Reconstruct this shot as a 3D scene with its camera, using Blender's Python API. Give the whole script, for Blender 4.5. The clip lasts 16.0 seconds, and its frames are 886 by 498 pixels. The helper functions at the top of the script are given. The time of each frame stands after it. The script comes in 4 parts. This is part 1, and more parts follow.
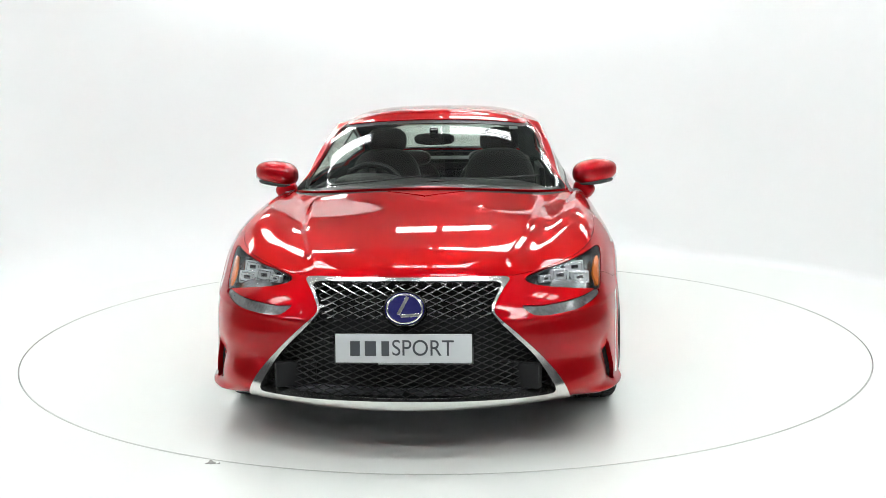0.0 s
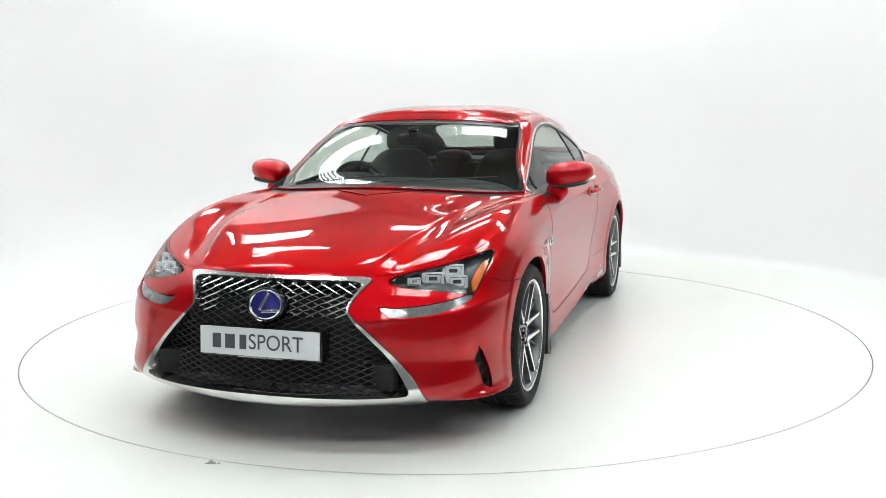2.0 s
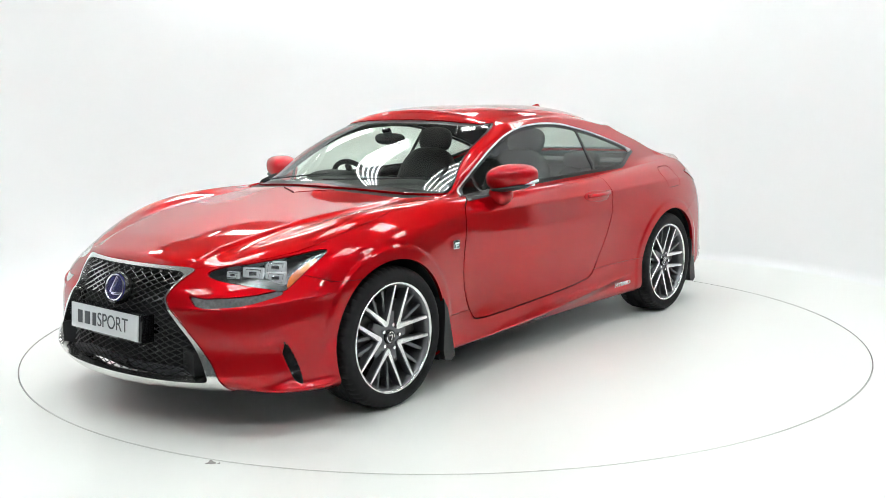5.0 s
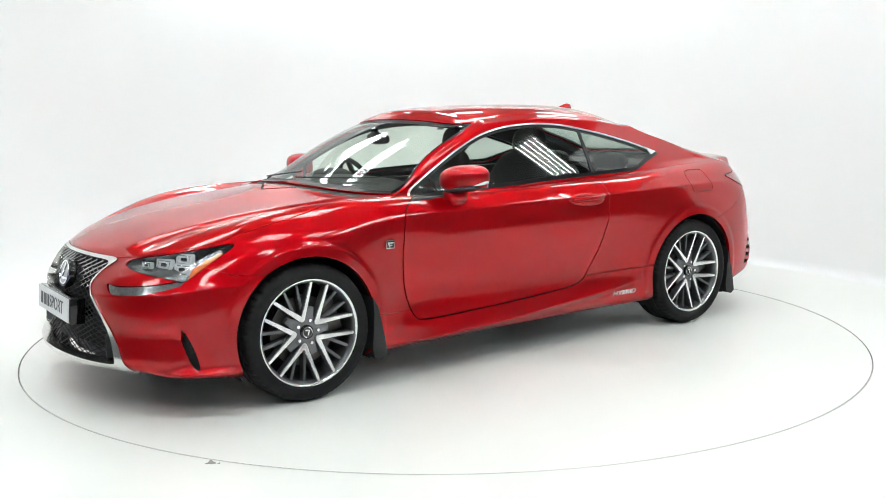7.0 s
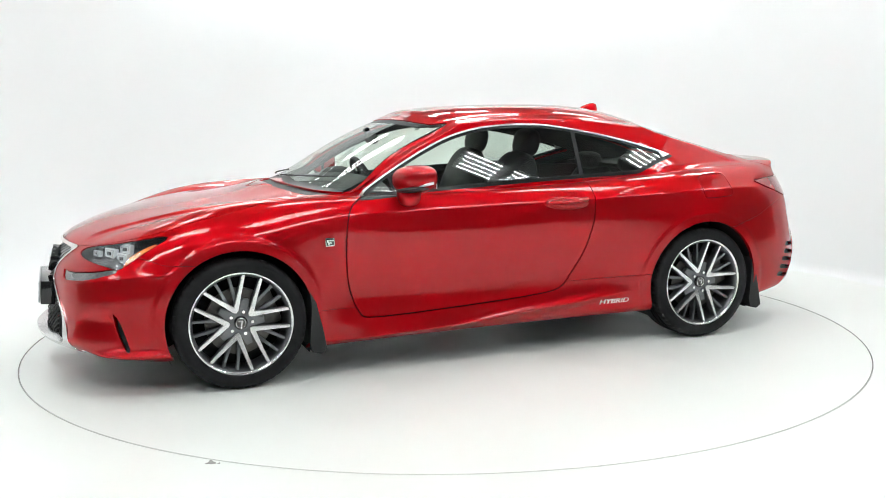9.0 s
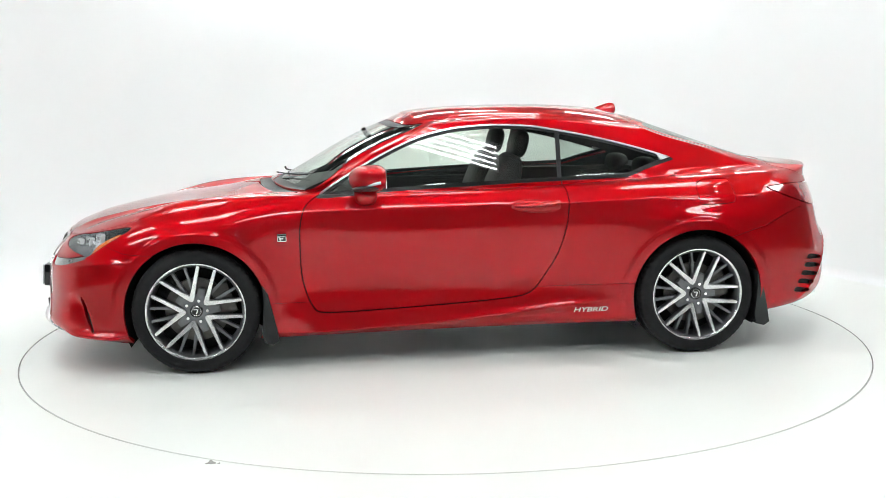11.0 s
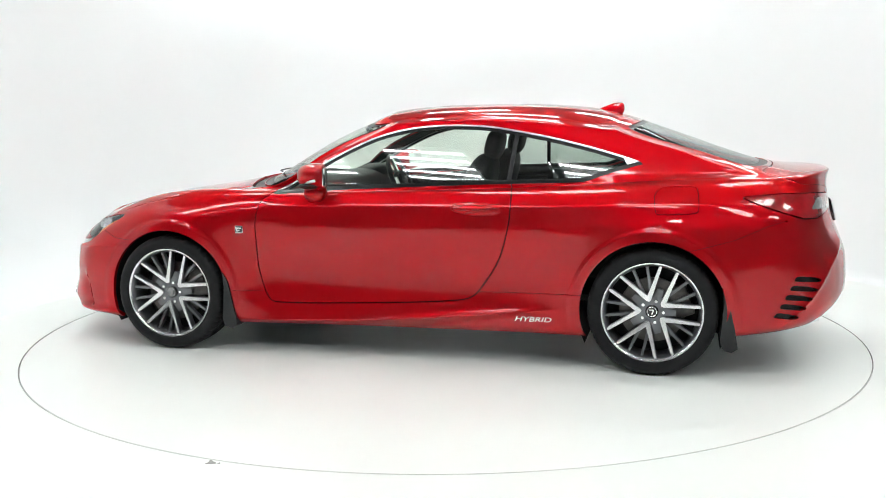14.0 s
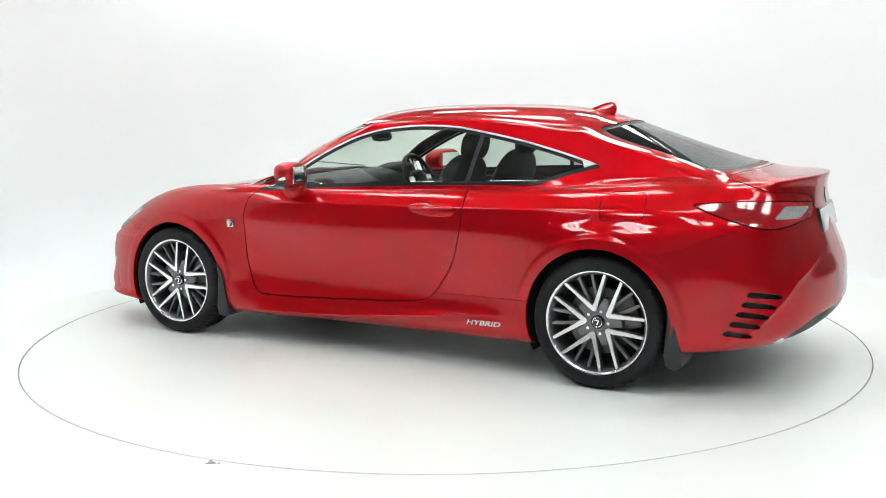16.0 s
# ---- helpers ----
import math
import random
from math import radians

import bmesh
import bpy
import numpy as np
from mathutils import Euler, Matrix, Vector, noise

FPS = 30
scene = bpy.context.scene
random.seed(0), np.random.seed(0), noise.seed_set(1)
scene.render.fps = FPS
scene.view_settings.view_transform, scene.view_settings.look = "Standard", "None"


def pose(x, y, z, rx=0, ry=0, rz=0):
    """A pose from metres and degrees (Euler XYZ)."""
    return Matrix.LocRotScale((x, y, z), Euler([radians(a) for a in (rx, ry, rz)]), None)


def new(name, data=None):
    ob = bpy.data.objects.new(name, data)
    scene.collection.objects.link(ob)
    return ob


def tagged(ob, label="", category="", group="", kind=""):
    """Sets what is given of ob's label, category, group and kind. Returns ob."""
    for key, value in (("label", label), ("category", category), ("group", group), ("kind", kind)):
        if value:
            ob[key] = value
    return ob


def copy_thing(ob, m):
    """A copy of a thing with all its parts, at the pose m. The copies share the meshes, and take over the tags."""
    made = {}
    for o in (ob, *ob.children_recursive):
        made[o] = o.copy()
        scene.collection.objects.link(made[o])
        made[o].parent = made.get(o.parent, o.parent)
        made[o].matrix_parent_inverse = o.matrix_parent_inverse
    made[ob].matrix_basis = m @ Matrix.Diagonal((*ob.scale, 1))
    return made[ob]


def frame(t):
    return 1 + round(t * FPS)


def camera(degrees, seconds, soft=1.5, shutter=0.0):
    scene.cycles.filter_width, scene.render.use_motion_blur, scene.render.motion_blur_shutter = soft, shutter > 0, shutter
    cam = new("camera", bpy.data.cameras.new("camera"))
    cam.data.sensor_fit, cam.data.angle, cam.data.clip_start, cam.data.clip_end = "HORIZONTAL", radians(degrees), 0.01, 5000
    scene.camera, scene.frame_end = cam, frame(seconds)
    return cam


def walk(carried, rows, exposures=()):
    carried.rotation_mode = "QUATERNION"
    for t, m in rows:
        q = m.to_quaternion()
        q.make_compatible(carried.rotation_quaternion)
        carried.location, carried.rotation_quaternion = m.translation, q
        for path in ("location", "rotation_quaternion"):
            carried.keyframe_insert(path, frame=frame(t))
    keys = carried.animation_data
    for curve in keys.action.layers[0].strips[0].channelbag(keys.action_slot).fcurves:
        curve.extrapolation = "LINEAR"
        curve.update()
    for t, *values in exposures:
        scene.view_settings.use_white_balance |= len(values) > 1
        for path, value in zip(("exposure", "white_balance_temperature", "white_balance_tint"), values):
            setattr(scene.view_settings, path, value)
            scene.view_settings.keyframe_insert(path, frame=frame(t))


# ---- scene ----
# ---------------------------------------------------------------- camera
cam = camera(49.70, 16.0, soft=0.75)
EYE = Matrix.Translation((0, -5.941, 1.371)) @ pose(0, 0, 0, 0, 0, 0.070) @ pose(0, 0, 0, 81.652) @ pose(0, 0, 0, 0, 0, -0.581)
walk(cam, [(0.0, EYE), (16.0, EYE)])


def spin(t):
    """Turn of the turntable in degrees at t seconds."""
    return math.degrees(-1.62962 - 0.126392 * t + 0.0000582 * t * t)


# ---------------------------------------------------------------- light and exposure
world = bpy.data.worlds.new("world")
scene.world = world
world.use_nodes = True
world.node_tree.nodes["Background"].inputs[0].default_value = (0.9, 0.95, 1.0, 1)
world.node_tree.nodes["Background"].inputs[1].default_value = 0.05
scene.view_settings.exposure = 0.0
TUBE_GLOW = 28.5

# ---------------------------------------------------------------- materials


def mat(name, base=(0.5, 0.5, 0.5), rough=0.5, metal=0.0, coat=0.0, coat_rough=0.03, ior=1.45, glow=0.0,
        vary=0.0, vary_scale=8.0, bump=0.0, bump_scale=200.0, rough_vary=0.0, spec=0.5):
    m = bpy.data.materials.new(name)
    m.use_nodes = True
    nt = m.node_tree
    b = nt.nodes["Principled BSDF"]
    b.inputs["Base Color"].default_value = (*base, 1)
    b.inputs["Roughness"].default_value = rough
    b.inputs["Metallic"].default_value = metal
    b.inputs["IOR"].default_value = ior
    b.inputs["Specular IOR Level"].default_value = spec
    b.inputs["Coat Weight"].default_value = coat
    b.inputs["Coat Roughness"].default_value = coat_rough
    if glow:
        b.inputs["Emission Color"].default_value = (*base, 1)
        b.inputs["Emission Strength"].default_value = glow
    if vary or rough_vary:
        co = nt.nodes.new("ShaderNodeTexCoord")
        n1 = nt.nodes.new("ShaderNodeTexNoise")
        n1.inputs["Scale"].default_value = vary_scale
        n1.inputs["Detail"].default_value = 5
        nt.links.new(co.outputs["Object"], n1.inputs["Vector"])
        if vary:
            ramp = nt.nodes.new("ShaderNodeValToRGB")
            ramp.color_ramp.elements[0].position, ramp.color_ramp.elements[1].position = 0.3, 0.7
            ramp.color_ramp.elements[0].color = (*[c * (1 - vary) for c in base], 1)
            ramp.color_ramp.elements[1].color = (*[min(1, c * (1 + vary)) for c in base], 1)
            nt.links.new(n1.outputs["Fac"], ramp.inputs["Fac"])
            nt.links.new(ramp.outputs["Color"], b.inputs["Base Color"])
        if rough_vary:
            mr = nt.nodes.new("ShaderNodeMapRange")
            mr.inputs["To Min"].default_value = max(0.0, rough - rough_vary)
            mr.inputs["To Max"].default_value = rough + rough_vary
            nt.links.new(n1.outputs["Fac"], mr.inputs["Value"])
            nt.links.new(mr.outputs["Result"], b.inputs["Roughness"])
    if bump:
        co = nt.nodes.new("ShaderNodeTexCoord")
        n2 = nt.nodes.new("ShaderNodeTexNoise")
        n2.inputs["Scale"].default_value = bump_scale
        n2.inputs["Detail"].default_value = 3
        nt.links.new(co.outputs["Object"], n2.inputs["Vector"])
        bp = nt.nodes.new("ShaderNodeBump")
        bp.inputs["Strength"].default_value = bump
        bp.inputs["Distance"].default_value = 0.002
        nt.links.new(n2.outputs["Fac"], bp.inputs["Height"])
        nt.links.new(bp.outputs["Normal"], b.inputs["Normal"])
    return m


def glass(name, tint=(0.8, 0.86, 0.83), facing=0.085):
    """Thin tinted sheet glass: clear straight through, glossier towards grazing view, alike from both sides."""
    m = bpy.data.materials.new(name)
    m.use_nodes = True
    nt = m.node_tree
    nt.nodes.clear()
    out = nt.nodes.new("ShaderNodeOutputMaterial")
    mix = nt.nodes.new("ShaderNodeMixShader")
    tr = nt.nodes.new("ShaderNodeBsdfTransparent")
    gl = nt.nodes.new("ShaderNodeBsdfGlossy")
    lw = nt.nodes.new("ShaderNodeLayerWeight")
    lw.inputs["Blend"].default_value = 0.5
    pw = nt.nodes.new("ShaderNodeMath")
    pw.operation = "POWER"
    pw.inputs[1].default_value = 5.0
    fr = nt.nodes.new("ShaderNodeMath")
    fr.operation = "MULTIPLY_ADD"
    fr.inputs[1].default_value = 0.9 - facing
    fr.inputs[2].default_value = facing
    nt.links.new(lw.outputs["Facing"], pw.inputs[0])
    nt.links.new(pw.outputs[0], fr.inputs[0])
    tr.inputs["Color"].default_value = (*tint, 1)
    gl.inputs["Roughness"].default_value = 0.0
    nt.links.new(fr.outputs[0], mix.inputs[0])
    nt.links.new(tr.outputs[0], mix.inputs[1])
    nt.links.new(gl.outputs[0], mix.inputs[2])
    nt.links.new(mix.outputs[0], out.inputs[0])
    return m


def paint_material():
    """Red metallic lacquer: fine flake under clear coat."""
    m = mat("red_lacquer", (0.38, 0.0010, 0.003), rough=0.42, metal=0.80, coat=1.0, coat_rough=0.0, spec=0.15)
    nt = m.node_tree
    b = nt.nodes["Principled BSDF"]
    b.inputs["Coat IOR"].default_value = 1.45
    b.inputs["Specular Tint"].default_value = (0.55, 0.01, 0.02, 1)
    co = nt.nodes.new("ShaderNodeTexCoord")
    fl = nt.nodes.new("ShaderNodeTexVoronoi")
    fl.inputs["Scale"].default_value = 900
    nt.links.new(co.outputs["Object"], fl.inputs["Vector"])
    ramp = nt.nodes.new("ShaderNodeValToRGB")
    ramp.color_ramp.elements[0].color = (0.35, 0.0006, 0.0034, 1)
    ramp.color_ramp.elements[1].color = (0.51, 0.0012, 0.0066, 1)
    nt.links.new(fl.outputs["Color"], ramp.inputs["Fac"])
    nt.links.new(ramp.outputs["Color"], b.inputs["Base Color"])
    return m


RED = paint_material()
WHITE_FLOOR = mat("white_floor_paint", (0.835, 0.85, 0.825), rough=0.35, vary=0.012, vary_scale=1.3, rough_vary=0.08)
WHITE_WALL = mat("white_wall_paint", (0.86, 0.87, 0.88), rough=0.8, vary=0.012, vary_scale=0.6)
GREY_WALL = mat("grey_wall_sheet", (0.12, 0.12, 0.125), rough=0.7, vary=0.08, vary_scale=2.0)
CEILING = mat("grey_ceiling_sheet", (0.25, 0.253, 0.255), rough=0.8, vary=0.1, vary_scale=2.0)
STEEL = mat("painted_steel", (0.10, 0.10, 0.11), rough=0.5, vary=0.1)
TUBE = mat("tube_glow", (0.955, 1.0, 0.985), glow=TUBE_GLOW)
GAP = mat("dark_gap", (0.011, 0.011, 0.012), rough=0.9, vary=0.2)
RUBBER = mat("tyre_rubber", (0.010, 0.010, 0.011), rough=0.65, spec=0.25, vary=0.25, vary_scale=20, bump=0.3, bump_scale=300)
SEAL = mat("black_rubber_seal", (0.008, 0.008, 0.009), rough=0.35, vary=0.1, spec=0.3)
SMOKED = mat("smoked_lens", (0.13, 0.13, 0.135), rough=0.22, metal=0.3, coat=1.0, vary=0.3, vary_scale=70)
BLACK = mat("gloss_black_plastic", (0.006, 0.006, 0.007), rough=0.12, coat=0.5, rough_vary=0.04)
BLACK_MATT = mat("grained_black_plastic", (0.014, 0.014, 0.015), rough=0.5, bump=0.25, bump_scale=700, vary=0.15)
CHROME = mat("polished_chrome", (0.85, 0.85, 0.86), rough=0.16, metal=1.0, rough_vary=0.03)
SATIN = mat("satin_chrome", (0.72, 0.71, 0.70), rough=0.2, metal=1.0, rough_vary=0.05)
DARKCHROME = mat("dark_chrome", (0.34, 0.34, 0.35), rough=0.16, metal=1.0, rough_vary=0.05)
ALLOY = mat("machined_alloy", (0.80, 0.80, 0.81), rough=0.22, metal=1.0, rough_vary=0.06, vary=0.03, vary_scale=60)
GUN = mat("gunmetal_lacquer", (0.17, 0.175, 0.185), rough=0.34, metal=0.75, coat=0.5, vary=0.06, vary_scale=30)
IRON = mat("brushed_iron", (0.11, 0.105, 0.10), rough=0.45, metal=1.0, vary=0.12, vary_scale=40)
BOWL = mat("dark_lamp_bowl", (0.18, 0.183, 0.19), rough=0.25, metal=0.8, vary=0.2, vary_scale=25)
GREYLENS = mat("grey_lens", (0.36, 0.37, 0.38), rough=0.2, metal=0.3, coat=1.0, vary=0.15, vary_scale=50)
TRIM = mat("bright_trim", (0.78, 0.78, 0.79), rough=0.3, metal=1.0, rough_vary=0.04)
GLASS = glass("window_glass", (0.90, 0.965, 0.905), 0.10)
DARKGLASS = glass("privacy_glass", (0.64, 0.71, 0.66), 0.10)
CLEAR = glass("lamp_lens", (0.95, 0.96, 0.97), 0.04)
REDLENS = mat("red_lens", (0.30, 0.003, 0.007), rough=0.12, coat=1.0, vary=0.15, vary_scale=30)
AMBER = mat("amber_reflector", (0.70, 0.15, 0.015), rough=0.25, coat=1.0, vary=0.15, vary_scale=60)
# pale, barely metallic: brightness put into the colour, whatever the cells reflect
SILVERLENS = mat("silver_reflector", (0.78, 0.80, 0.83), rough=0.25, metal=0.35, vary=0.1, vary_scale=60)
LEATHER = mat("black_leather", (0.011, 0.011, 0.012), rough=0.55, spec=0.3, bump=0.3, bump_scale=250, vary=0.15)
CREAM = mat("cream_leather", (0.55, 0.47, 0.36), rough=0.5, bump=0.3, bump_scale=250, vary=0.06)
PLATE_WHITE = mat("plate_acrylic", (0.62, 0.63, 0.65), rough=0.3, vary=0.03, vary_scale=12)
INK = mat("dark_grey_ink", (0.06, 0.065, 0.075), rough=0.5, vary=0.05)
BLUE = mat("blue_enamel", (0.015, 0.015, 0.12), rough=0.15, coat=1.0, vary=0.1)
LETTER_WHITE = mat("bright_letter_white", (0.8, 0.8, 0.8), rough=0.5, vary=0.03)
DIRT = mat("grey_scuff", (0.35, 0.34, 0.33), rough=0.8, vary=0.2, vary_scale=60)
JOINT = mat("joint_shadow_gap", (0.30, 0.29, 0.28), rough=0.9, vary=0.9, vary_scale=1.4)

# ---------------------------------------------------------------- mesh helpers


def mesh_from(name, verts, faces, material, smooth=True):
    me = bpy.data.meshes.new(name)
    me.from_pydata([tuple(v) for v in np.asarray(verts).tolist()], [], np.asarray(faces).tolist() if not isinstance(faces, list) else faces)
    me.materials.append(material)
    if smooth:
        me.polygons.foreach_set("use_smooth", [True] * len(me.polygons))
    me.update()
    return me


def add_mesh(name, verts, faces, material, parent=None, label="", smooth=True):
    ob = new(name, mesh_from(name, verts, faces, material, smooth))
    if parent:
        ob.parent = parent
    if label:
        ob["label"] = label
    return ob


def part(name, bm, material, parent=None, label="", smooth=True):
    me = bpy.data.meshes.new(name)
    bm.normal_update()
    bm.to_mesh(me)
    bm.free()
    me.materials.append(material)
    if smooth:
        me.polygons.foreach_set("use_smooth", [True] * len(me.polygons))
        me.set_sharp_from_angle(angle=radians(35))
    ob = new(name, me)
    if parent:
        ob.parent = parent
    if label:
        ob["label"] = label
    return ob


def box(sx, sy, sz, m=None, bevel=0.0, seg=2):
    bm = bmesh.new()
    bmesh.ops.create_cube(bm, size=1.0)
    bmesh.ops.scale(bm, vec=(sx, sy, sz), verts=bm.verts)
    if bevel:
        bmesh.ops.bevel(bm, geom=bm.edges[:], offset=bevel, segments=seg, affect="EDGES", profile=0.6)
    if m is not None:
        bmesh.ops.transform(bm, matrix=m, verts=bm.verts)
    return bm


def cyl(r, h, m=None, n=32, r2=None, bevel=0.0):
    bm = bmesh.new()
    bmesh.ops.create_cone(bm, cap_ends=True, segments=n, radius1=r, radius2=r if r2 is None else r2, depth=h)
    if bevel:
        edges = [e for e in bm.edges if len(e.link_faces) == 2 and abs(e.verts[0].co.z - e.verts[1].co.z) < 1e-6]
        bmesh.ops.bevel(bm, geom=edges, offset=bevel, segments=2, affect="EDGES")
    if m is not None:
        bmesh.ops.transform(bm, matrix=m, verts=bm.verts)
    return bm


def join(*bms):
    out = bmesh.new()
    for b in bms:
        me = bpy.data.meshes.new("tmp")
        b.to_mesh(me)
        b.free()
        out.from_mesh(me)
        bpy.data.meshes.remove(me)
    return out


def lathe(profile, n=64, m=None, closed=False):
    """Turned body round the z axis from (radius, height) pairs."""
    bm = bmesh.new()
    rings = []
    for k in range(n):
        a = 2 * math.pi * k / n
        rings.append([bm.verts.new((r * math.cos(a), r * math.sin(a), z)) for r, z in profile])
    cnt = len(profile)
    for k in range(n):
        p, q = rings[k], rings[(k + 1) % n]
        for i in range(cnt if closed else cnt - 1):
            j = (i + 1) % cnt
            bm.faces.new((p[i], q[i], q[j], p[j]))
    bmesh.ops.recalc_face_normals(bm, faces=bm.faces)
    if m is not None:
        bmesh.ops.transform(bm, matrix=m, verts=bm.verts)
    return bm


def extrude_poly(pts, depth, m=None, bevel=0.0):
    """A prism of the (x, y) outline, from z=0 up to depth."""
    bm = bmesh.new()
    bot = [bm.verts.new((x, y, 0)) for x, y in pts]
    top = [bm.verts.new((x, y, depth)) for x, y in pts]
    bm.faces.new(top)
    bm.faces.new(bot[::-1])
    n = len(pts)
    for i in range(n):
        j = (i + 1) % n
        bm.faces.new((bot[i], bot[j], top[j], top[i]))
    bmesh.ops.recalc_face_normals(bm, faces=bm.faces)
    if bevel:
        es = [e for e in bm.edges if e.verts[0].co.z > depth * 0.9 and e.verts[1].co.z > depth * 0.9]
        bmesh.ops.bevel(bm, geom=es, offset=bevel, segments=2, affect="EDGES")
    if m is not None:
        bmesh.ops.transform(bm, matrix=m, verts=bm.verts)
    return bm


def tube(points, r, n=8, closed=False, flat=1.0):
    """A round bar along the points."""
    P = [Vector(p) for p in points]
    bm = bmesh.new()
    rings = []
    cnt = len(P)
    for i, p in enumerate(P):
        a = P[(i - 1) % cnt] if closed or i > 0 else p
        b = P[(i + 1) % cnt] if closed or i < cnt - 1 else p
        d = (b - a).normalized()
        u = d.cross(Vector((0, 0, 1)))
        if u.length < 1e-4:
            u = Vector((1, 0, 0))
        u.normalize()
        w = d.cross(u)
        rings.append([bm.verts.new(p + r * (math.cos(2 * math.pi * k / n) * u + flat * math.sin(2 * math.pi * k / n) * w)) for k in range(n)])
    for i in range(cnt if closed else cnt - 1):
        p, q = rings[i], rings[(i + 1) % cnt]
        for k in range(n):
            bm.faces.new((p[k], p[(k + 1) % n], q[(k + 1) % n], q[k]))
    if not closed:
        bm.faces.new(rings[0][::-1])
        bm.faces.new(rings[-1])
    bmesh.ops.recalc_face_normals(bm, faces=bm.faces)
    return bm


# ---------------------------------------------------------------- the studio
FLOOR_R = 2.484


def smooth(x, a, b):
    t = min(1.0, max(0.0, (x - a) / (b - a)))
    return t * t * (3 - 2 * t)


def studio():
    # floor around the turntable, one sheet with a round hole
    n = 128
    v, f = [], []
    half = 9.0
    for k in range(n):
        a = 2 * math.pi * k / n
        c, s = math.cos(a), math.sin(a)
        k2 = half / max(abs(c), abs(s))
        v += [((FLOOR_R + 0.0025) * c, (FLOOR_R + 0.0025) * s, 0.0), (4.2 * c, 4.2 * s, 0.0), (k2 * c, k2 * s - 0.0, 0.0)]
    for k in range(n):
        a, b = 3 * k, 3 * ((k + 1) % n)
        f += [(a, a + 1, b + 1, b), (a + 1, a + 2, b + 2, b + 1)]
    tagged(add_mesh("floor", v, f, WHITE_FLOOR, smooth=False), "seamless white painted studio floor round the turntable", "floor", kind="structure")
    pit = lathe([(FLOOR_R + 0.03, -0.004), (FLOOR_R + 0.03, -0.06), (0.2, -0.06)], 96)
    tagged(part("turntable_pit", pit, JOINT), "shallow dark recess under the turntable", "floor", kind="structure")

    # curved white backdrop with a coved foot
    prof = [(0.0, 0.0), (0.02, 0.004), (0.045, 0.02), (0.06, 0.045), (0.065, 0.08), (0.065, 1.2), (0.065, 2.3), (0.065, 3.3), (0.19, 3.3), (0.19, 0.0)]
    v, f = [], []
    m = 72
    for k in range(m + 1):
        a = radians(2 + 200.0 * k / m)
        rad = 3.42 + 0.10 * math.cos(a - radians(20)) ** 2
        cove = 1.0 + 7.0 * smooth(math.degrees(a), 48, 80)
        # unseen extra height at the sides, added to whiten reflections in the glass
        tall = 2.72 + 0.5 * smooth(abs(math.degrees(a) - 90), 32, 60)
        for dr, z in prof:
            z = min(z * tall / 3.3, tall) if z > 0.5 else z
            if z <= 0.08 and dr < 0.07:
                dr, z = 0.065 - (0.065 - dr) * cove, z * cove
            v.append(((rad + dr) * math.cos(a), (rad + dr) * math.sin(a), z))
    q = len(prof)
    for k in range(m):
        for i in range(q - 1):
            f.append((k * q + i, (k + 1) * q + i, (k + 1) * q + i + 1, k * q + i + 1))
    tagged(add_mesh("wall_backdrop", v, f, WHITE_WALL), "curved seamless white backdrop wall with coved foot", "wall", kind="structure")

    # plain outer walls of the hall
    for nm, x, y, sx, sy in (("wall_north", 0, 9.1, 18.4, 0.2), ("wall_south", 0, -9.1, 18.4, 0.2), ("wall_east", 9.1, 0, 0.2, 18.0), ("wall_west", -9.1, 0, 0.2, 18.0)):
        tagged(part(nm, box(sx, sy, 5.2, pose(x, y, 2.6)), GREY_WALL, smooth=False), "plain grey hall wall outside the backdrop", "wall", kind="structure")
    tagged(part("ceiling", box(18.4, 18.4, 0.2, pose(0, 0, 5.3)), CEILING, smooth=False), "dark grey sheet ceiling of the hall", "ceiling", kind="structure")
    for k in range(5):
        x = -7.2 + 3.6 * k
        tagged(part("beam", box(0.12, 18.0, 0.22, pose(x, 0, 5.09), 0.01), STEEL), "dark painted steel roof beam under the ceiling", "beam", group="roof beams")


def ceiling_lights():
    proto = None
    for ix in range(5):
        for iy in range(5):
            x, y = -6.0 + 3.0 * ix + 0.7 * (iy % 2), -6.4 + 3.1 * iy
            if proto is None:
                proto = new("ceiling_light")
                part("housing", box(1.7, 0.95, 0.05, pose(0, 0, 0.05), 0.008), WHITE_WALL, proto)
                for k in range(5):
                    part("tube", box(1.6, 0.05, 0.03, pose(0, -0.36 + 0.18 * k, 0.01), 0.008), TUBE, proto, "bright white fluorescent tube")
                tagged(proto, "white ceiling light with five bright tubes", "ceiling light", group="ceiling lights")
                proto.matrix_basis = pose(x, y, 5.125)
            else:
                copy_thing(proto, pose(x, y, 5.125))


def turntable():
    t = new("turntable")
    prof = [(0.0, 0.0), (1.0, 0.0), (2.0, 0.0), (FLOOR_R - 0.006, 0.0), (FLOOR_R - 0.002, -0.003), (FLOOR_R - 0.002, -0.03), (0.0, -0.03)]
    part("deck", lathe(prof, 160), WHITE_FLOOR, t)
    # grey ring laid on the edge paints in the joint's shade
    part("joint_line", lathe([(FLOOR_R - 0.0040, 0.0012), (FLOOR_R - 0.0015, 0.0012)], 160), JOINT, t, "thin grey line drawn for the shaded joint")
    tagged(t, "round white turntable flush with the studio floor", "turntable")
    return t


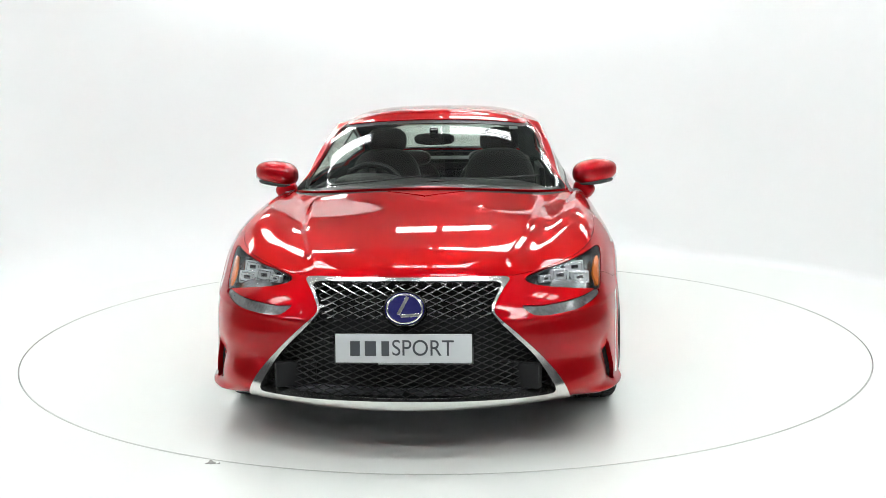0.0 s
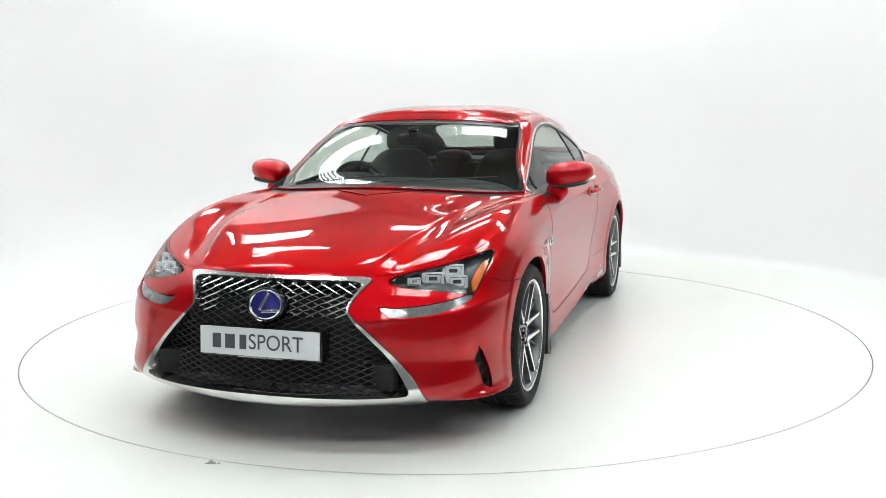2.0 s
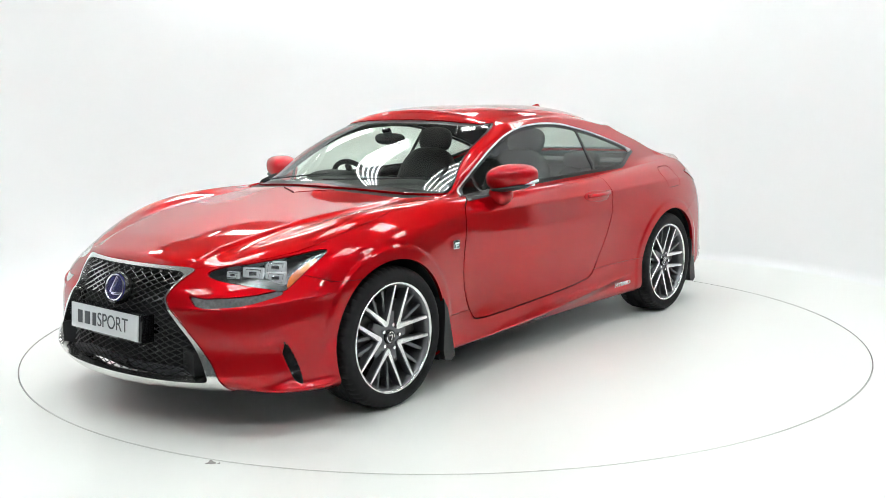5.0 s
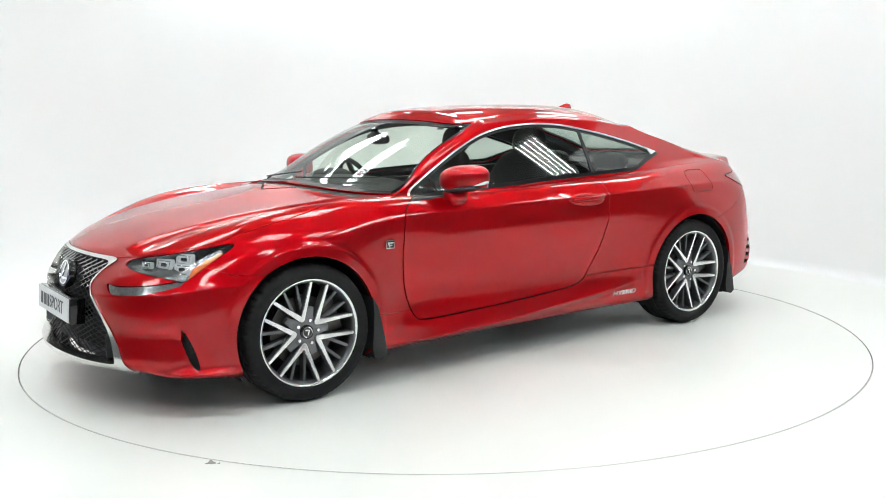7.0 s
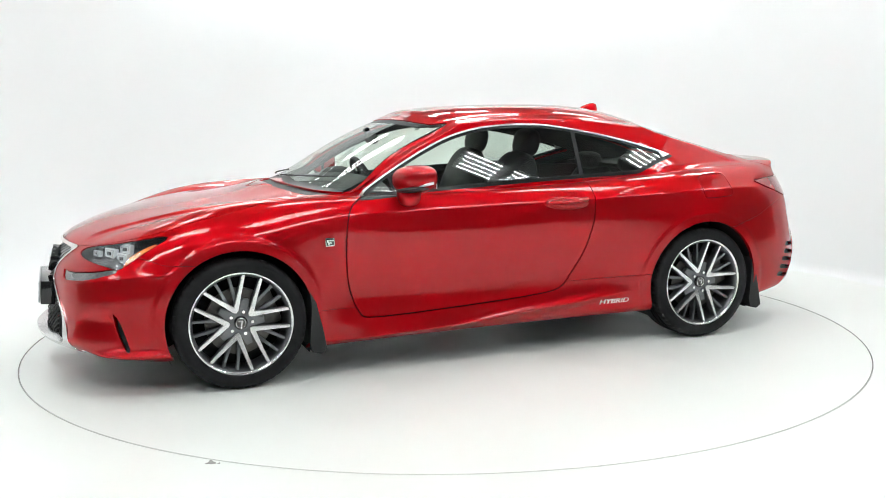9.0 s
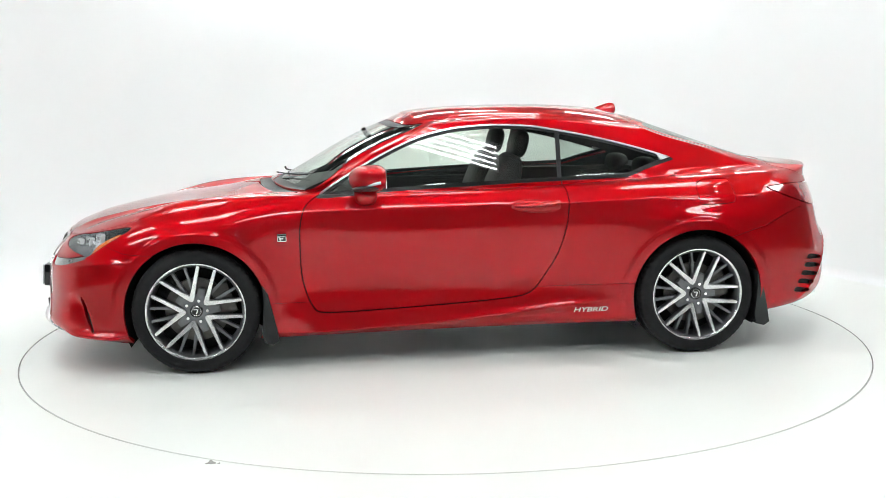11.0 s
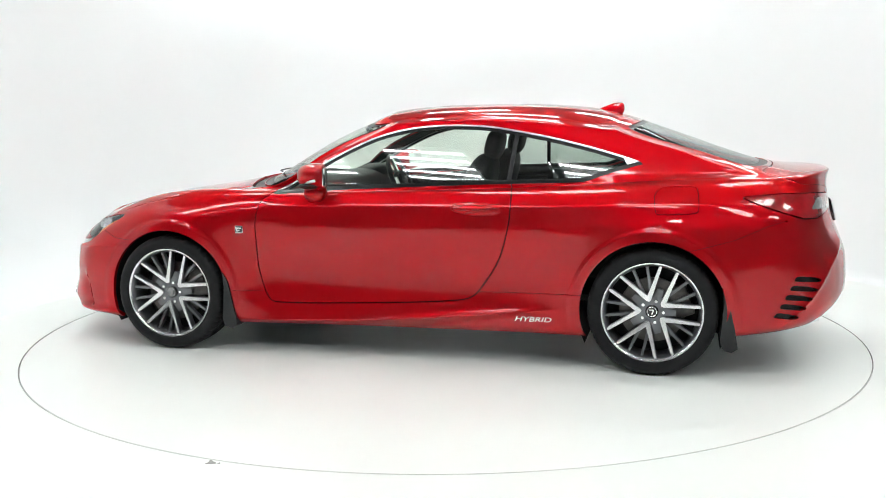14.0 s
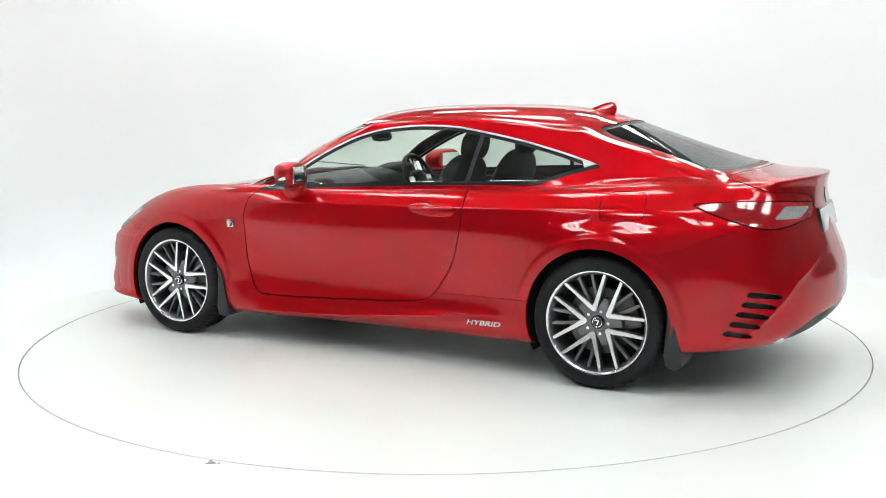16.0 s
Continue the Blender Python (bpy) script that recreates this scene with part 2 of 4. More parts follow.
def scuff():
    bm = join(extrude_poly([(-0.022, -0.012), (-0.004, -0.016), (0.020, -0.010), (0.016, 0.004), (0.004, 0.010), (-0.006, 0.030), (-0.013, 0.028), (-0.012, 0.004)], 0.0012), extrude_poly([(0.026, -0.012), (0.036, -0.010), (0.034, 0.0)], 0.0012))
    bmesh.ops.transform(bm, matrix=pose(-0.925, -2.335, 0.0005), verts=bm.verts)
    tagged(part("floor_scuff", bm, DIRT, smooth=False), "small grey chip in the white floor beside the turntable", "floor mark")


studio()
scuff()
ceiling_lights()
table = turntable()
# ---------------------------------------------------------------- the car's skin
# Section rings from the lower edge up to the roof spine; each runs from the nose round the
# left flank to the tail (x forward, y left, z up).
FOOT = [(2.20, 0, .185), (2.14, .35, .185), (2.04, .60, .185), (1.88, .78, .175), (1.72, .85, .17), (1.365, .86, .17), (.98, .85, .17), (.45, .84, .175), (-.35, .84, .18), (-.98, .85, .185), (-1.365, .86, .19), (-1.75, .86, .215), (-2.08, .74, .25), (-2.25, .5, .28), (-2.33, 0, .30)]
LOWER_EDGE = [(2.30, 0, .21), (2.25, .35, .215), (2.15, .62, .225), (1.955, .825, .21), (1.72, .885, .20), (1.365, .90, .20), (.98, .885, .20), (.45, .872, .205), (-.35, .872, .21), (-.98, .885, .21), (-1.365, .91, .215), (-1.75, .89, .23), (-2.10, .775, .28), (-2.30, .5, .33), (-2.38, 0, .35)]
SILL = [(2.285, 0, .32), (2.24, .35, .32), (2.16, .62, .33), (1.965, .83, .34), (1.72, .885, .35), (1.365, .915, .35), (.98, .885, .34), (.45, .872, .33), (-.35, .875, .33), (-.98, .893, .34), (-1.365, .92, .35), (-1.75, .90, .36), (-2.11, .785, .42), (-2.315, .5, .47), (-2.395, 0, .48)]
MID_FLANK = [(2.265, 0, .50), (2.22, .35, .50), (2.14, .62, .50), (1.945, .83, .50), (1.72, .878, .52), (1.365, .915, .52), (.98, .882, .52), (.45, .868, .52), (-.35, .875, .52), (-.98, .90, .53), (-1.365, .93, .53), (-1.75, .905, .54), (-2.10, .785, .56), (-2.30, .5, .60), (-2.38, 0, .60)]
UPPER_FLANK = [(2.215, 0, .64), (2.17, .35, .63), (2.085, .60, .63), (1.905, .80, .63), (1.70, .86, .655), (1.365, .91, .70), (.98, .885, .67), (.45, .878, .67), (-.35, .885, .68), (-.98, .91, .69), (-1.365, .925, .71), (-1.75, .895, .70), (-2.08, .78, .70), (-2.25, .5, .73), (-2.33, 0, .73)]
SHOULDER = [(2.145, 0, .72), (2.10, .35, .705), (2.00, .57, .71), (1.83, .75, .735), (1.66, .82, .77), (1.365, .87, .81), (.98, .885, .80), (.45, .885, .79), (-.35, .89, .80), (-.98, .905, .82), (-1.365, .90, .83), (-1.75, .865, .83), (-2.06, .76, .82), (-2.22, .5, .84), (-2.29, 0, .85)]
CREST = [(2.07, 0, .765), (2.03, .33, .755), (1.90, .53, .775), (1.74, .68, .815), (1.60, .755, .85), (1.365, .80, .88), (.98, .835, .895), (.45, .845, .89), (-.35, .85, .90), (-.98, .855, .91), (-1.365, .84, .925), (-1.75, .80, .925), (-2.03, .71, .92), (-2.20, .45, .94), (-2.27, 0, .945)]
BELT = [(1.75, 0, .840), (1.72, .30, .838), (1.65, .46, .845), (1.55, .60, .865), (1.45, .69, .895), (1.25, .745, .92), (.93, .775, .93), (.45, .80, .925), (-.35, .80, .94), (-.98, .79, .96), (-1.365, .765, .98), (-1.75, .73, .985), (-2.0, .66, .985), (-2.18, .42, 1.0), (-2.25, 0, 1.005)]
COWL_BASE = [(1.01, 0, .962), (.985, .30, .957), (.945, .46, .948), (.895, .60, .944), (.84, .68, .944), (.78, .725, .944), (.70, .745, .945), (.35, .765, .945), (-.35, .765, .965), (-.98, .745, .99), (-1.33, .715, 1.01), (-1.68, .67, 1.02), (-1.90, .585, 1.03), (-1.99, .38, 1.04), (-2.02, 0, 1.045)]
GLASS_MID = [(.690, 0, 1.122), (.680, .28, 1.117), (.655, .43, 1.110), (.615, .54, 1.103), (.58, .60, 1.097), (.54, .64, 1.09), (.45, .665, 1.095), (.2, .69, 1.11), (-.35, .70, 1.13), (-.93, .675, 1.13), (-1.25, .64, 1.125), (-1.5, .58, 1.12), (-1.65, .49, 1.12), (-1.71, .31, 1.125), (-1.74, 0, 1.13)]
ROOF_EDGE = [(.285, 0, 1.316), (.275, .26, 1.310), (.26, .40, 1.300), (.24, .48, 1.289), (.23, .525, 1.278), (.17, .555, 1.273), (.08, .575, 1.278), (-.1, .585, 1.288), (-.42, .59, 1.298), (-.82, .575, 1.273), (-1.02, .545, 1.248), (-1.15, .50, 1.238), (-1.24, .43, 1.243), (-1.29, .27, 1.268), (-1.31, 0, 1.283)]
ROOF_CURVE = [(.16, 0, 1.361), (.155, .22, 1.358), (.14, .34, 1.351), (.12, .40, 1.343), (.09, .435, 1.336), (.05, .455, 1.336), (-.02, .465, 1.341), (-.15, .47, 1.351), (-.43, .475, 1.356), (-.75, .465, 1.341), (-.90, .44, 1.326), (-1.0, .40, 1.316), (-1.07, .34, 1.316), (-1.10, .22, 1.331), (-1.12, 0, 1.341)]
ROOF_SPINE = [(-.02, 0, 1.387), (-.03, 0, 1.387), (-.05, 0, 1.388), (-.08, 0, 1.389), (-.11, 0, 1.390), (-.15, 0, 1.391), (-.21, 0, 1.393), (-.30, 0, 1.395), (-.46, 0, 1.395), (-.64, 0, 1.393), (-.74, 0, 1.389), (-.81, 0, 1.385), (-.87, 0, 1.381), (-.91, 0, 1.378), (-.93, 0, 1.376)]
RINGS = [FOOT, LOWER_EDGE, SILL, MID_FLANK, UPPER_FLANK, SHOULDER, CREST, BELT, COWL_BASE, GLASS_MID, ROOF_EDGE, ROOF_CURVE, ROOF_SPINE]
NS, NV = 520, 300


def spline(knots, values, at):
    """Natural cubic spline through values (n, ...) at the knots."""
    n = len(knots)
    h = np.diff(knots)
    A = np.zeros((n, n))
    A[0, 0] = A[-1, -1] = 1
    for i in range(1, n - 1):
        A[i, i - 1], A[i, i], A[i, i + 1] = h[i - 1], 2 * (h[i - 1] + h[i]), h[i]
    flat = values.reshape(n, -1)
    rhs = np.zeros_like(flat)
    slope = np.diff(flat, axis=0) / h[:, None]
    rhs[1:-1] = 6 * (slope[1:] - slope[:-1])
    M = np.linalg.solve(A, rhs)
    k = np.clip(np.searchsorted(knots, at) - 1, 0, n - 2)
    a = (knots[k + 1] - at)[:, None]
    b = (at - knots[k])[:, None]
    hk = h[k][:, None]
    out = (M[k] * a ** 3 + M[k + 1] * b ** 3) / (6 * hk) + (flat[k] / hk - M[k] * hk / 6) * a + (flat[k + 1] / hk - M[k + 1] * hk / 6) * b
    return out.reshape((len(at),) + values.shape[1:])


def blur(G, axis, sigma, flip=None):
    """Gaussian smoothing of the grid along an axis; ends are mirrored across y=0 where flip says so."""
    r = int(3 * sigma)
    G = np.moveaxis(G, axis, 0)
    w = np.exp(-0.5 * (np.arange(-r, r + 1) / sigma) ** 2)
    w /= w.sum()
    sgn = np.array([1, -1, 1.0])
    lo, hi = G[1:r + 1][::-1], G[-r - 1:-1][::-1]
    lo = lo * sgn if flip[0] else 2 * G[:1] - lo
    hi = hi * sgn if flip[1] else 2 * G[-1:] - hi
    E = np.concatenate([lo, G, hi])
    out = sum(w[i] * E[i:i + len(G)] for i in range(2 * r + 1))
    return np.moveaxis(out, 0, axis)


def skin():
    """The left half of the skin as a grid (stations, rings, xyz) with its ring and station numbers."""
    C = np.array(RINGS, float)                          # rings, stations, 3
    sgn = np.array([1, -1, 1.0])
    E = np.concatenate([C[:, 3:0:-1] * sgn, C, C[:, -2:-5:-1] * sgn], axis=1)
    d = np.linalg.norm(np.diff(E[1:9], axis=1), axis=2).mean(0)
    ks = np.concatenate([[0], np.cumsum(d)])
    ks -= ks[3]
    fine = np.linspace(ks[3], ks[-4], NS + 1)
    S = spline(ks, np.moveaxis(E, 1, 0), fine)          # NS+1, rings, 3
    st = np.interp(fine, ks[3:-3], np.arange(C.shape[1]))
    S2 = np.concatenate([S, S[:, -2:-4:-1] * sgn], axis=1)
    d = np.linalg.norm(np.diff(C, axis=1 - 1), axis=2).mean(1)
    kv = np.concatenate([[0], np.cumsum(np.maximum(d, 0.06))])
    top = kv[-1]
    kv2 = np.concatenate([kv, [top + d[-1], top + d[-1] + d[-2]]])
    fv = np.linspace(0, top, NV + 1)
    G = np.moveaxis(spline(kv2, np.moveaxis(S2, 1, 0), fv), 0, 1)
    rg = np.interp(fv, kv, np.arange(len(kv)))
    G = blur(G, 0, 7.5, (True, True))
    G = blur(G, 1, 3.5, (False, True))
    G[0, :, 1] = G[-1, :, 1] = 0
    G[:, -1, 1] = 0
    return G, st, rg


# ---------------------------------------------------------------- cutting the skin into panels
class Patch:
    """A piece of skin: places P, station S and ring R numbers at each point, triangles T."""

    def __init__(self, P, S, R, N, T):
        self.P, self.S, self.R, self.N, self.T = P, S, R, N, T

    def tidy(self):
        used, inv = np.unique(self.T, return_inverse=True)
        return Patch(self.P[used], self.S[used], self.R[used], self.N[used], inv.reshape(-1, 3))


def keep(p, f):
    """The part of the patch where f (one value a point) is positive, cut cleanly along f = 0."""
    if len(p.T) == 0:
        return p
    pos = f > 0
    c = pos[p.T].sum(1)
    whole = p.T[c == 3]
    mixed = p.T[(c == 1) | (c == 2)]
    if len(mixed) == 0:
        return Patch(p.P, p.S, p.R, p.N, whole).tidy()
    one = pos[mixed].sum(1) == 1
    lone = np.where(one[:, None], pos[mixed], ~pos[mixed]).argmax(1)
    row = np.arange(len(mixed))
    a, b, d = mixed[row, lone], mixed[row, (lone + 1) % 3], mixed[row, (lone + 2) % 3]
    edges = np.concatenate([np.stack([a, b], 1), np.stack([a, d], 1)])
    es = np.sort(edges, 1)
    uq, inv = np.unique(es, axis=0, return_inverse=True)
    inv = inv.reshape(-1)
    w = (f[uq[:, 0]] / (f[uq[:, 0]] - f[uq[:, 1]]))[:, None]
    n0 = len(p.P)
    mix = lambda q: np.concatenate([q, q[uq[:, 0]] * (1 - w[:, 0]) + q[uq[:, 1]] * w[:, 0]]) if q.ndim == 1 else np.concatenate([q, q[uq[:, 0]] * (1 - w) + q[uq[:, 1]] * w])
    ab, ad = n0 + inv[:len(mixed)], n0 + inv[len(mixed):]
    t1 = np.stack([a, ab, ad], 1)[one]
    two = ~one
    t2 = np.stack([ab, b, d], 1)[two]
    t3 = np.stack([ab, d, ad], 1)[two]
    return Patch(mix(p.P), mix(p.S), mix(p.R), mix(p.N), np.concatenate([whole, t1, t2, t3])).tidy()


def inside(u, v, poly):
    """Signed distance to a closed outline, positive inside."""
    poly = np.asarray(poly, float)
    out = np.full(len(u), -1.0)
    lo, hi = poly.min(0) - 0.12, poly.max(0) + 0.12
    near = (u > lo[0]) & (u < hi[0]) & (v > lo[1]) & (v < hi[1])
    if not near.any():
        return out
    x, y = u[near], v[near]
    best = np.full(len(x), 1e9)
    wn = np.zeros(len(x), bool)
    for i in range(len(poly)):
        a, b = poly[i], poly[(i + 1) % len(poly)]
        d = b - a
        t = np.clip(((x - a[0]) * d[0] + (y - a[1]) * d[1]) / max(d @ d, 1e-12), 0, 1)
        best = np.minimum(best, (x - a[0] - t * d[0]) ** 2 + (y - a[1] - t * d[1]) ** 2)
        cross = (a[1] > y) != (b[1] > y)
        if abs(d[1]) > 1e-12:
            wn ^= cross & (x < d[0] * (y - a[1]) / d[1] + a[0])
    out[near] = np.where(wn, 1, -1) * np.sqrt(best)
    return out


def rounded(pts, times=3, cut=0.22):
    """Corner-cut closed outline."""
    p = np.asarray(pts, float)
    for _ in range(times):
        q = np.roll(p, -1, 0)
        p = np.stack([p * (1 - cut) + q * cut, p * cut + q * (1 - cut)], 1).reshape(-1, 2)
    return p


def groove(u, v, line):
    """Distance to an open line."""
    line = np.asarray(line, float)
    best = np.full(len(u), 1e9)
    for a, b in zip(line[:-1], line[1:]):
        d = b - a
        t = np.clip(((u - a[0]) * d[0] + (v - a[1]) * d[1]) / (d @ d), 0, 1)
        best = np.minimum(best, np.hypot(u - a[0] - t * d[0], v - a[1] - t * d[1]))
    return best


def weld(P, N, T, eps=1e-5):
    _, first, inv = np.unique(np.round(P / eps).astype(np.int64), axis=0, return_index=True, return_inverse=True)
    T = inv.reshape(-1)[T]
    good = (T[:, 0] != T[:, 1]) & (T[:, 1] != T[:, 2]) & (T[:, 0] != T[:, 2])
    return P[first], N[first], T[good]


def panel(name, p, material, parent, side="left", shift=0.0, rim=0.010, label=""):
    """A skin patch as a mesh part, with its edges turned inwards by rim. side: left, right or both."""
    if len(p.T) == 0:
        return None
    P, N, T = p.P + p.N * shift, p.N, p.T
    m = np.array([1, -1, 1.0])
    if side == "right":
        P, N, T = P * m, N * m, T[:, ::-1]
    if side == "both":
        P, N, T = np.concatenate([P, P * m]), np.concatenate([N, N * m]), np.concatenate([T, T[:, ::-1] + len(P)])
    P, N, T = weld(P, N, T)
    verts, faces = P, T.tolist()
    if rim:
        e = np.concatenate([T[:, [0, 1]], T[:, [1, 2]], T[:, [2, 0]]])
        key = np.sort(e, 1)
        _, ind, cnt = np.unique(key, axis=0, return_index=True, return_counts=True)
        e = e[ind[cnt == 1]]
        bv, inv = np.unique(e, return_inverse=True)
        inv = inv.reshape(-1, 2)
        n0, k = len(P), len(bv)
        verts = np.concatenate([P, P[bv], P[bv] - N[bv] * rim])
        i, j = inv[:, 0], inv[:, 1]
        faces = faces + np.stack([n0 + j, n0 + i, n0 + k + i, n0 + k + j], 1).tolist()
    return add_mesh(name, verts, faces, material, parent, label)


def smooth_step(a, b, x):
    t = np.clip((x - a) / (b - a), 0, 1)
    return t * t * (3 - 2 * t)


FRONT_AXLE, REAR_AXLE, HUB_Z = 1.365, -1.365, 0.332
ARCH_F, ARCH_R = 0.366, 0.368


def shaped_skin():
    """The skin with its fine modelling: arch lips, flank creases, deck lip, hood lines."""
    G, st, rg = skin()
    S, R = np.repeat(st, NV + 1), np.tile(rg, NS + 1)
    P = G.reshape(-1, 3).copy()
    x, y, z = P.T.copy()
    # one even sheet for the middle of the bonnet and for the roof
    for core, weight, top in (((R > 6.0) & (R < 7.72) & (y < 0.60) & (x > 0.9), smooth_step(5.7, 6.4, R) * smooth_step(8.0, 7.88, R) * smooth_step(0.66, 0.54, y) * (x > 0.7), 4),
                              (R > 10.6, smooth_step(10.45, 10.95, R), 4)):
        powers = [(i, j) for i in range(top + 1) for j in range(0, top + 1 - i, 2)]
        basis = np.stack([x ** i * y ** j for i, j in powers], 1)
        coef = np.linalg.lstsq(basis[core], z[core], rcond=None)[0]
        P[:, 2] += np.where(weight > 0, weight * (basis @ coef - z), 0)
    # windscreen and rear screen as even sheets, side glass as one gentle barrel
    for core, weight, axis, even in (((S < 5.0) & (R > 8.15) & (R < 10.0), smooth_step(8.0, 8.2, R) * smooth_step(10.25, 9.9, R) * smooth_step(5.25, 4.9, S), 2, True),
                                     ((S > 12.1) & (R > 8.3) & (R < 10.1), smooth_step(8.1, 8.4, R) * smooth_step(10.4, 10.0, R) * smooth_step(11.9, 12.2, S), 2, True),
                                     ((S > 5.9) & (S < 11.2) & (R > 8.1) & (R < 10.0), smooth_step(7.7, 8.2, R) * smooth_step(10.5, 10.1, R) * smooth_step(5.4, 5.9, S) * smooth_step(11.7, 11.2, S), 1, False)):
        u, v, h = (x, y, P[:, 2]) if axis == 2 else (x, P[:, 2], y)
        top = 4 if axis == 2 else 2
        powers = [(i, j) for i in range(top + 1) for j in range(0, top + 1 - i, 2 if even else 1)]
        basis = np.stack([u ** i * v ** j for i, j in powers], 1)
        coef = np.linalg.lstsq(basis[core], h[core], rcond=None)[0]
        P[:, axis] += np.where(weight > 0, weight * (basis @ coef - h), 0)
    y, z = P[:, 1].copy(), P[:, 2].copy()
    side = smooth_step(0.55, 0.75, y) * smooth_step(0.95, 0.86, z)
    for xc, r in ((FRONT_AXLE, ARCH_F), (REAR_AXLE, ARCH_R)):
        d = np.hypot(x - xc, z - HUB_Z) - r
        P[:, 1] += side * 0.005 * smooth_step(0.070, 0.045, d)
        P[:, 1] += side * 0.008 * np.exp(-(np.maximum(d, 0) / 0.16) ** 2) * smooth_step(0.2, 0.5, z)
    # crease along the flank at handle height
    zl = np.interp(x, [-1.9, -1.3, -0.6, 0.3, 0.75], [0.885, 0.885, 0.862, 0.850, 0.845])
    amt = smooth_step(0.85, 0.55, x) * smooth_step(-1.95, -1.6, x) * side
    d = z - zl
    P[:, 1] += amt * (0.011 * np.exp(-np.abs(d) / 0.032) - 0.006 * np.exp(-((d + 0.065) / 0.05) ** 2))
    # hollow of the doors, sill blade rising to the rear wheel
    mid = smooth_step(1.0, 0.7, x) * smooth_step(-0.95, -0.6, x) * side
    P[:, 1] -= mid * 0.008 * np.exp(-((z - 0.46) / 0.13) ** 2)
    zb = np.interp(x, [-0.95, -0.57, 0.19, 0.7], [0.33, 0.292, 0.222, 0.20])
    P[:, 1] += mid * 0.018 * np.exp(-np.abs(z - zb) / 0.022)
    P[:, 1] -= mid * 0.014 * smooth_step(0.0, 0.05, zb - z)
    # bumper corner edges front and rear
    zc = np.interp(x, [1.62, 1.9, 2.2], [0.60, 0.585, 0.545])
    nose = smooth_step(1.58, 1.75, x) * smooth_step(0.30, 0.42, y)
    k = nose * 0.009 * np.exp(-np.abs(z - zc) / 0.02)
    P[:, 1] += k * 0.6
    P[:, 0] += k * 0.8
    foot = smooth_step(1.66, 1.8, x) * smooth_step(0.66, 0.78, y) * np.exp(-((z - 0.205) / 0.022) ** 2)
    P[:, 1] += foot * 0.030
    P[:, 0] += foot * 0.018
    # step ahead of the corner slot: the skin before it lies lower
    xs = np.interp(z, [0.232, 0.34, 0.41], [1.885, 1.925, 1.955])
    dx = x - xs
    k = (y > 0.6) * smooth_step(0.0, 0.032, dx) * np.exp(-np.maximum(dx, 0) / 0.07) * smooth_step(0.215, 0.26, z) * smooth_step(0.45, 0.36, z)
    P[:, 1] -= 0.034 * k
    P[:, 0] -= 0.016 * k
    # rear corner blade beside the slots
    zr = np.interp(S, [11.6, 12.1, 12.6, 13.2], [0.25, 0.40, 0.56, 0.66])
    k = smooth_step(11.5, 11.8, S) * smooth_step(13.6, 13.0, S) * 0.012 * np.exp(-np.abs(z - zr) / 0.03)
    P[:, 0] -= k
    P[:, 1] += 0.4 * k
    # spoiler lip on the deck
    k = smooth_step(11.9, 12.6, S)
    P[:, 2] += k * 0.028 * np.exp(-np.abs(R - 6.95) / np.where(R < 6.95, 0.26, 0.55))
    P[:, 0] -= k * 0.034 * np.exp(-np.abs(R - 6.90) / np.where(R < 6.90, 0.50, 0.30))
    # hood: two long lines running from the grille corners to the pillars
    yl = np.interp(x, [0.85, 1.2, 1.7, 2.05], [0.60, 0.565, 0.50, 0.40])
    k = smooth_step(0.9, 1.15, x) * smooth_step(2.08, 1.95, x) * (z > 0.72)
    P[:, 2] += k * (0.010 * smooth_step(yl + 0.016, yl - 0.020, y) - 0.006 * np.exp(-((y - yl - 0.055) / 0.045) ** 2))
    Q = P.reshape(G.shape)
    Q[0, :, 1] = Q[-1, :, 1] = 0
    Q[:, -1, 1] = 0
    du, dv = np.gradient(Q, axis=0), np.gradient(Q, axis=1)
    N = np.cross(du, dv).reshape(-1, 3)
    N /= np.linalg.norm(N, axis=1)[:, None] + 1e-12
    Nn = N.reshape(G.shape)
    for e in (0, -1):
        Nn[e, :, 1] = 0
    Nn[:, -1, 1] = 0
    N = Nn.reshape(-1, 3)
    N /= np.linalg.norm(N, axis=1)[:, None] + 1e-12
    i = np.arange((NS + 1) * (NV + 1)).reshape(NS + 1, NV + 1)
    a, b, c, d = i[:-1, :-1].ravel(), i[1:, :-1].ravel(), i[1:, 1:].ravel(), i[:-1, 1:].ravel()
    T = np.concatenate([np.stack([a, b, c], 1), np.stack([a, c, d], 1)])
    return Patch(Q.reshape(-1, 3), S, R, N, T)


# outlines on the skin
DLO = rounded([(.74, .905), (.70, .932), (.543, 1.033), (.36, 1.135), (.17, 1.221), (-.018, 1.267), (-.239, 1.284), (-.453, 1.277), (-.608, 1.253), (-.83, 1.211), (-1.074, 1.150), (-1.27, 1.090), (-1.305, 1.072), (-1.27, 1.066), (-1.131, 1.028), (-1.01, .985), (-.97, .980), (-.636, .973), (-.145, .954), (.344, .930), (.60, .912)], 3)
DOOR = rounded([(.716, .925), (.788, .876), (.814, .78), (.818, .69), (.815, .502), (.781, .378), (.745, .315), (.72, .302), (.594, .299), (.2, .315), (-.144, .333), (-.363, .352), (-.42, .37), (-.457, .400), (-.571, .565), (-.624, .752), (-.635, .897), (-.615, .975), (-.612, 1.0), (-.3, 1.02), (.3, .99), (.62, .95)], 3)
LAMP = rounded([(2.082, .678), (2.055, .700), (1.995, .718), (1.93, .730), (1.827, .752), (1.72, .774), (1.68, .774), (1.70, .756), (1.795, .703), (1.905, .630), (1.925, .622), (1.96, .632), (2.02, .645), (2.068, .660)], 2)
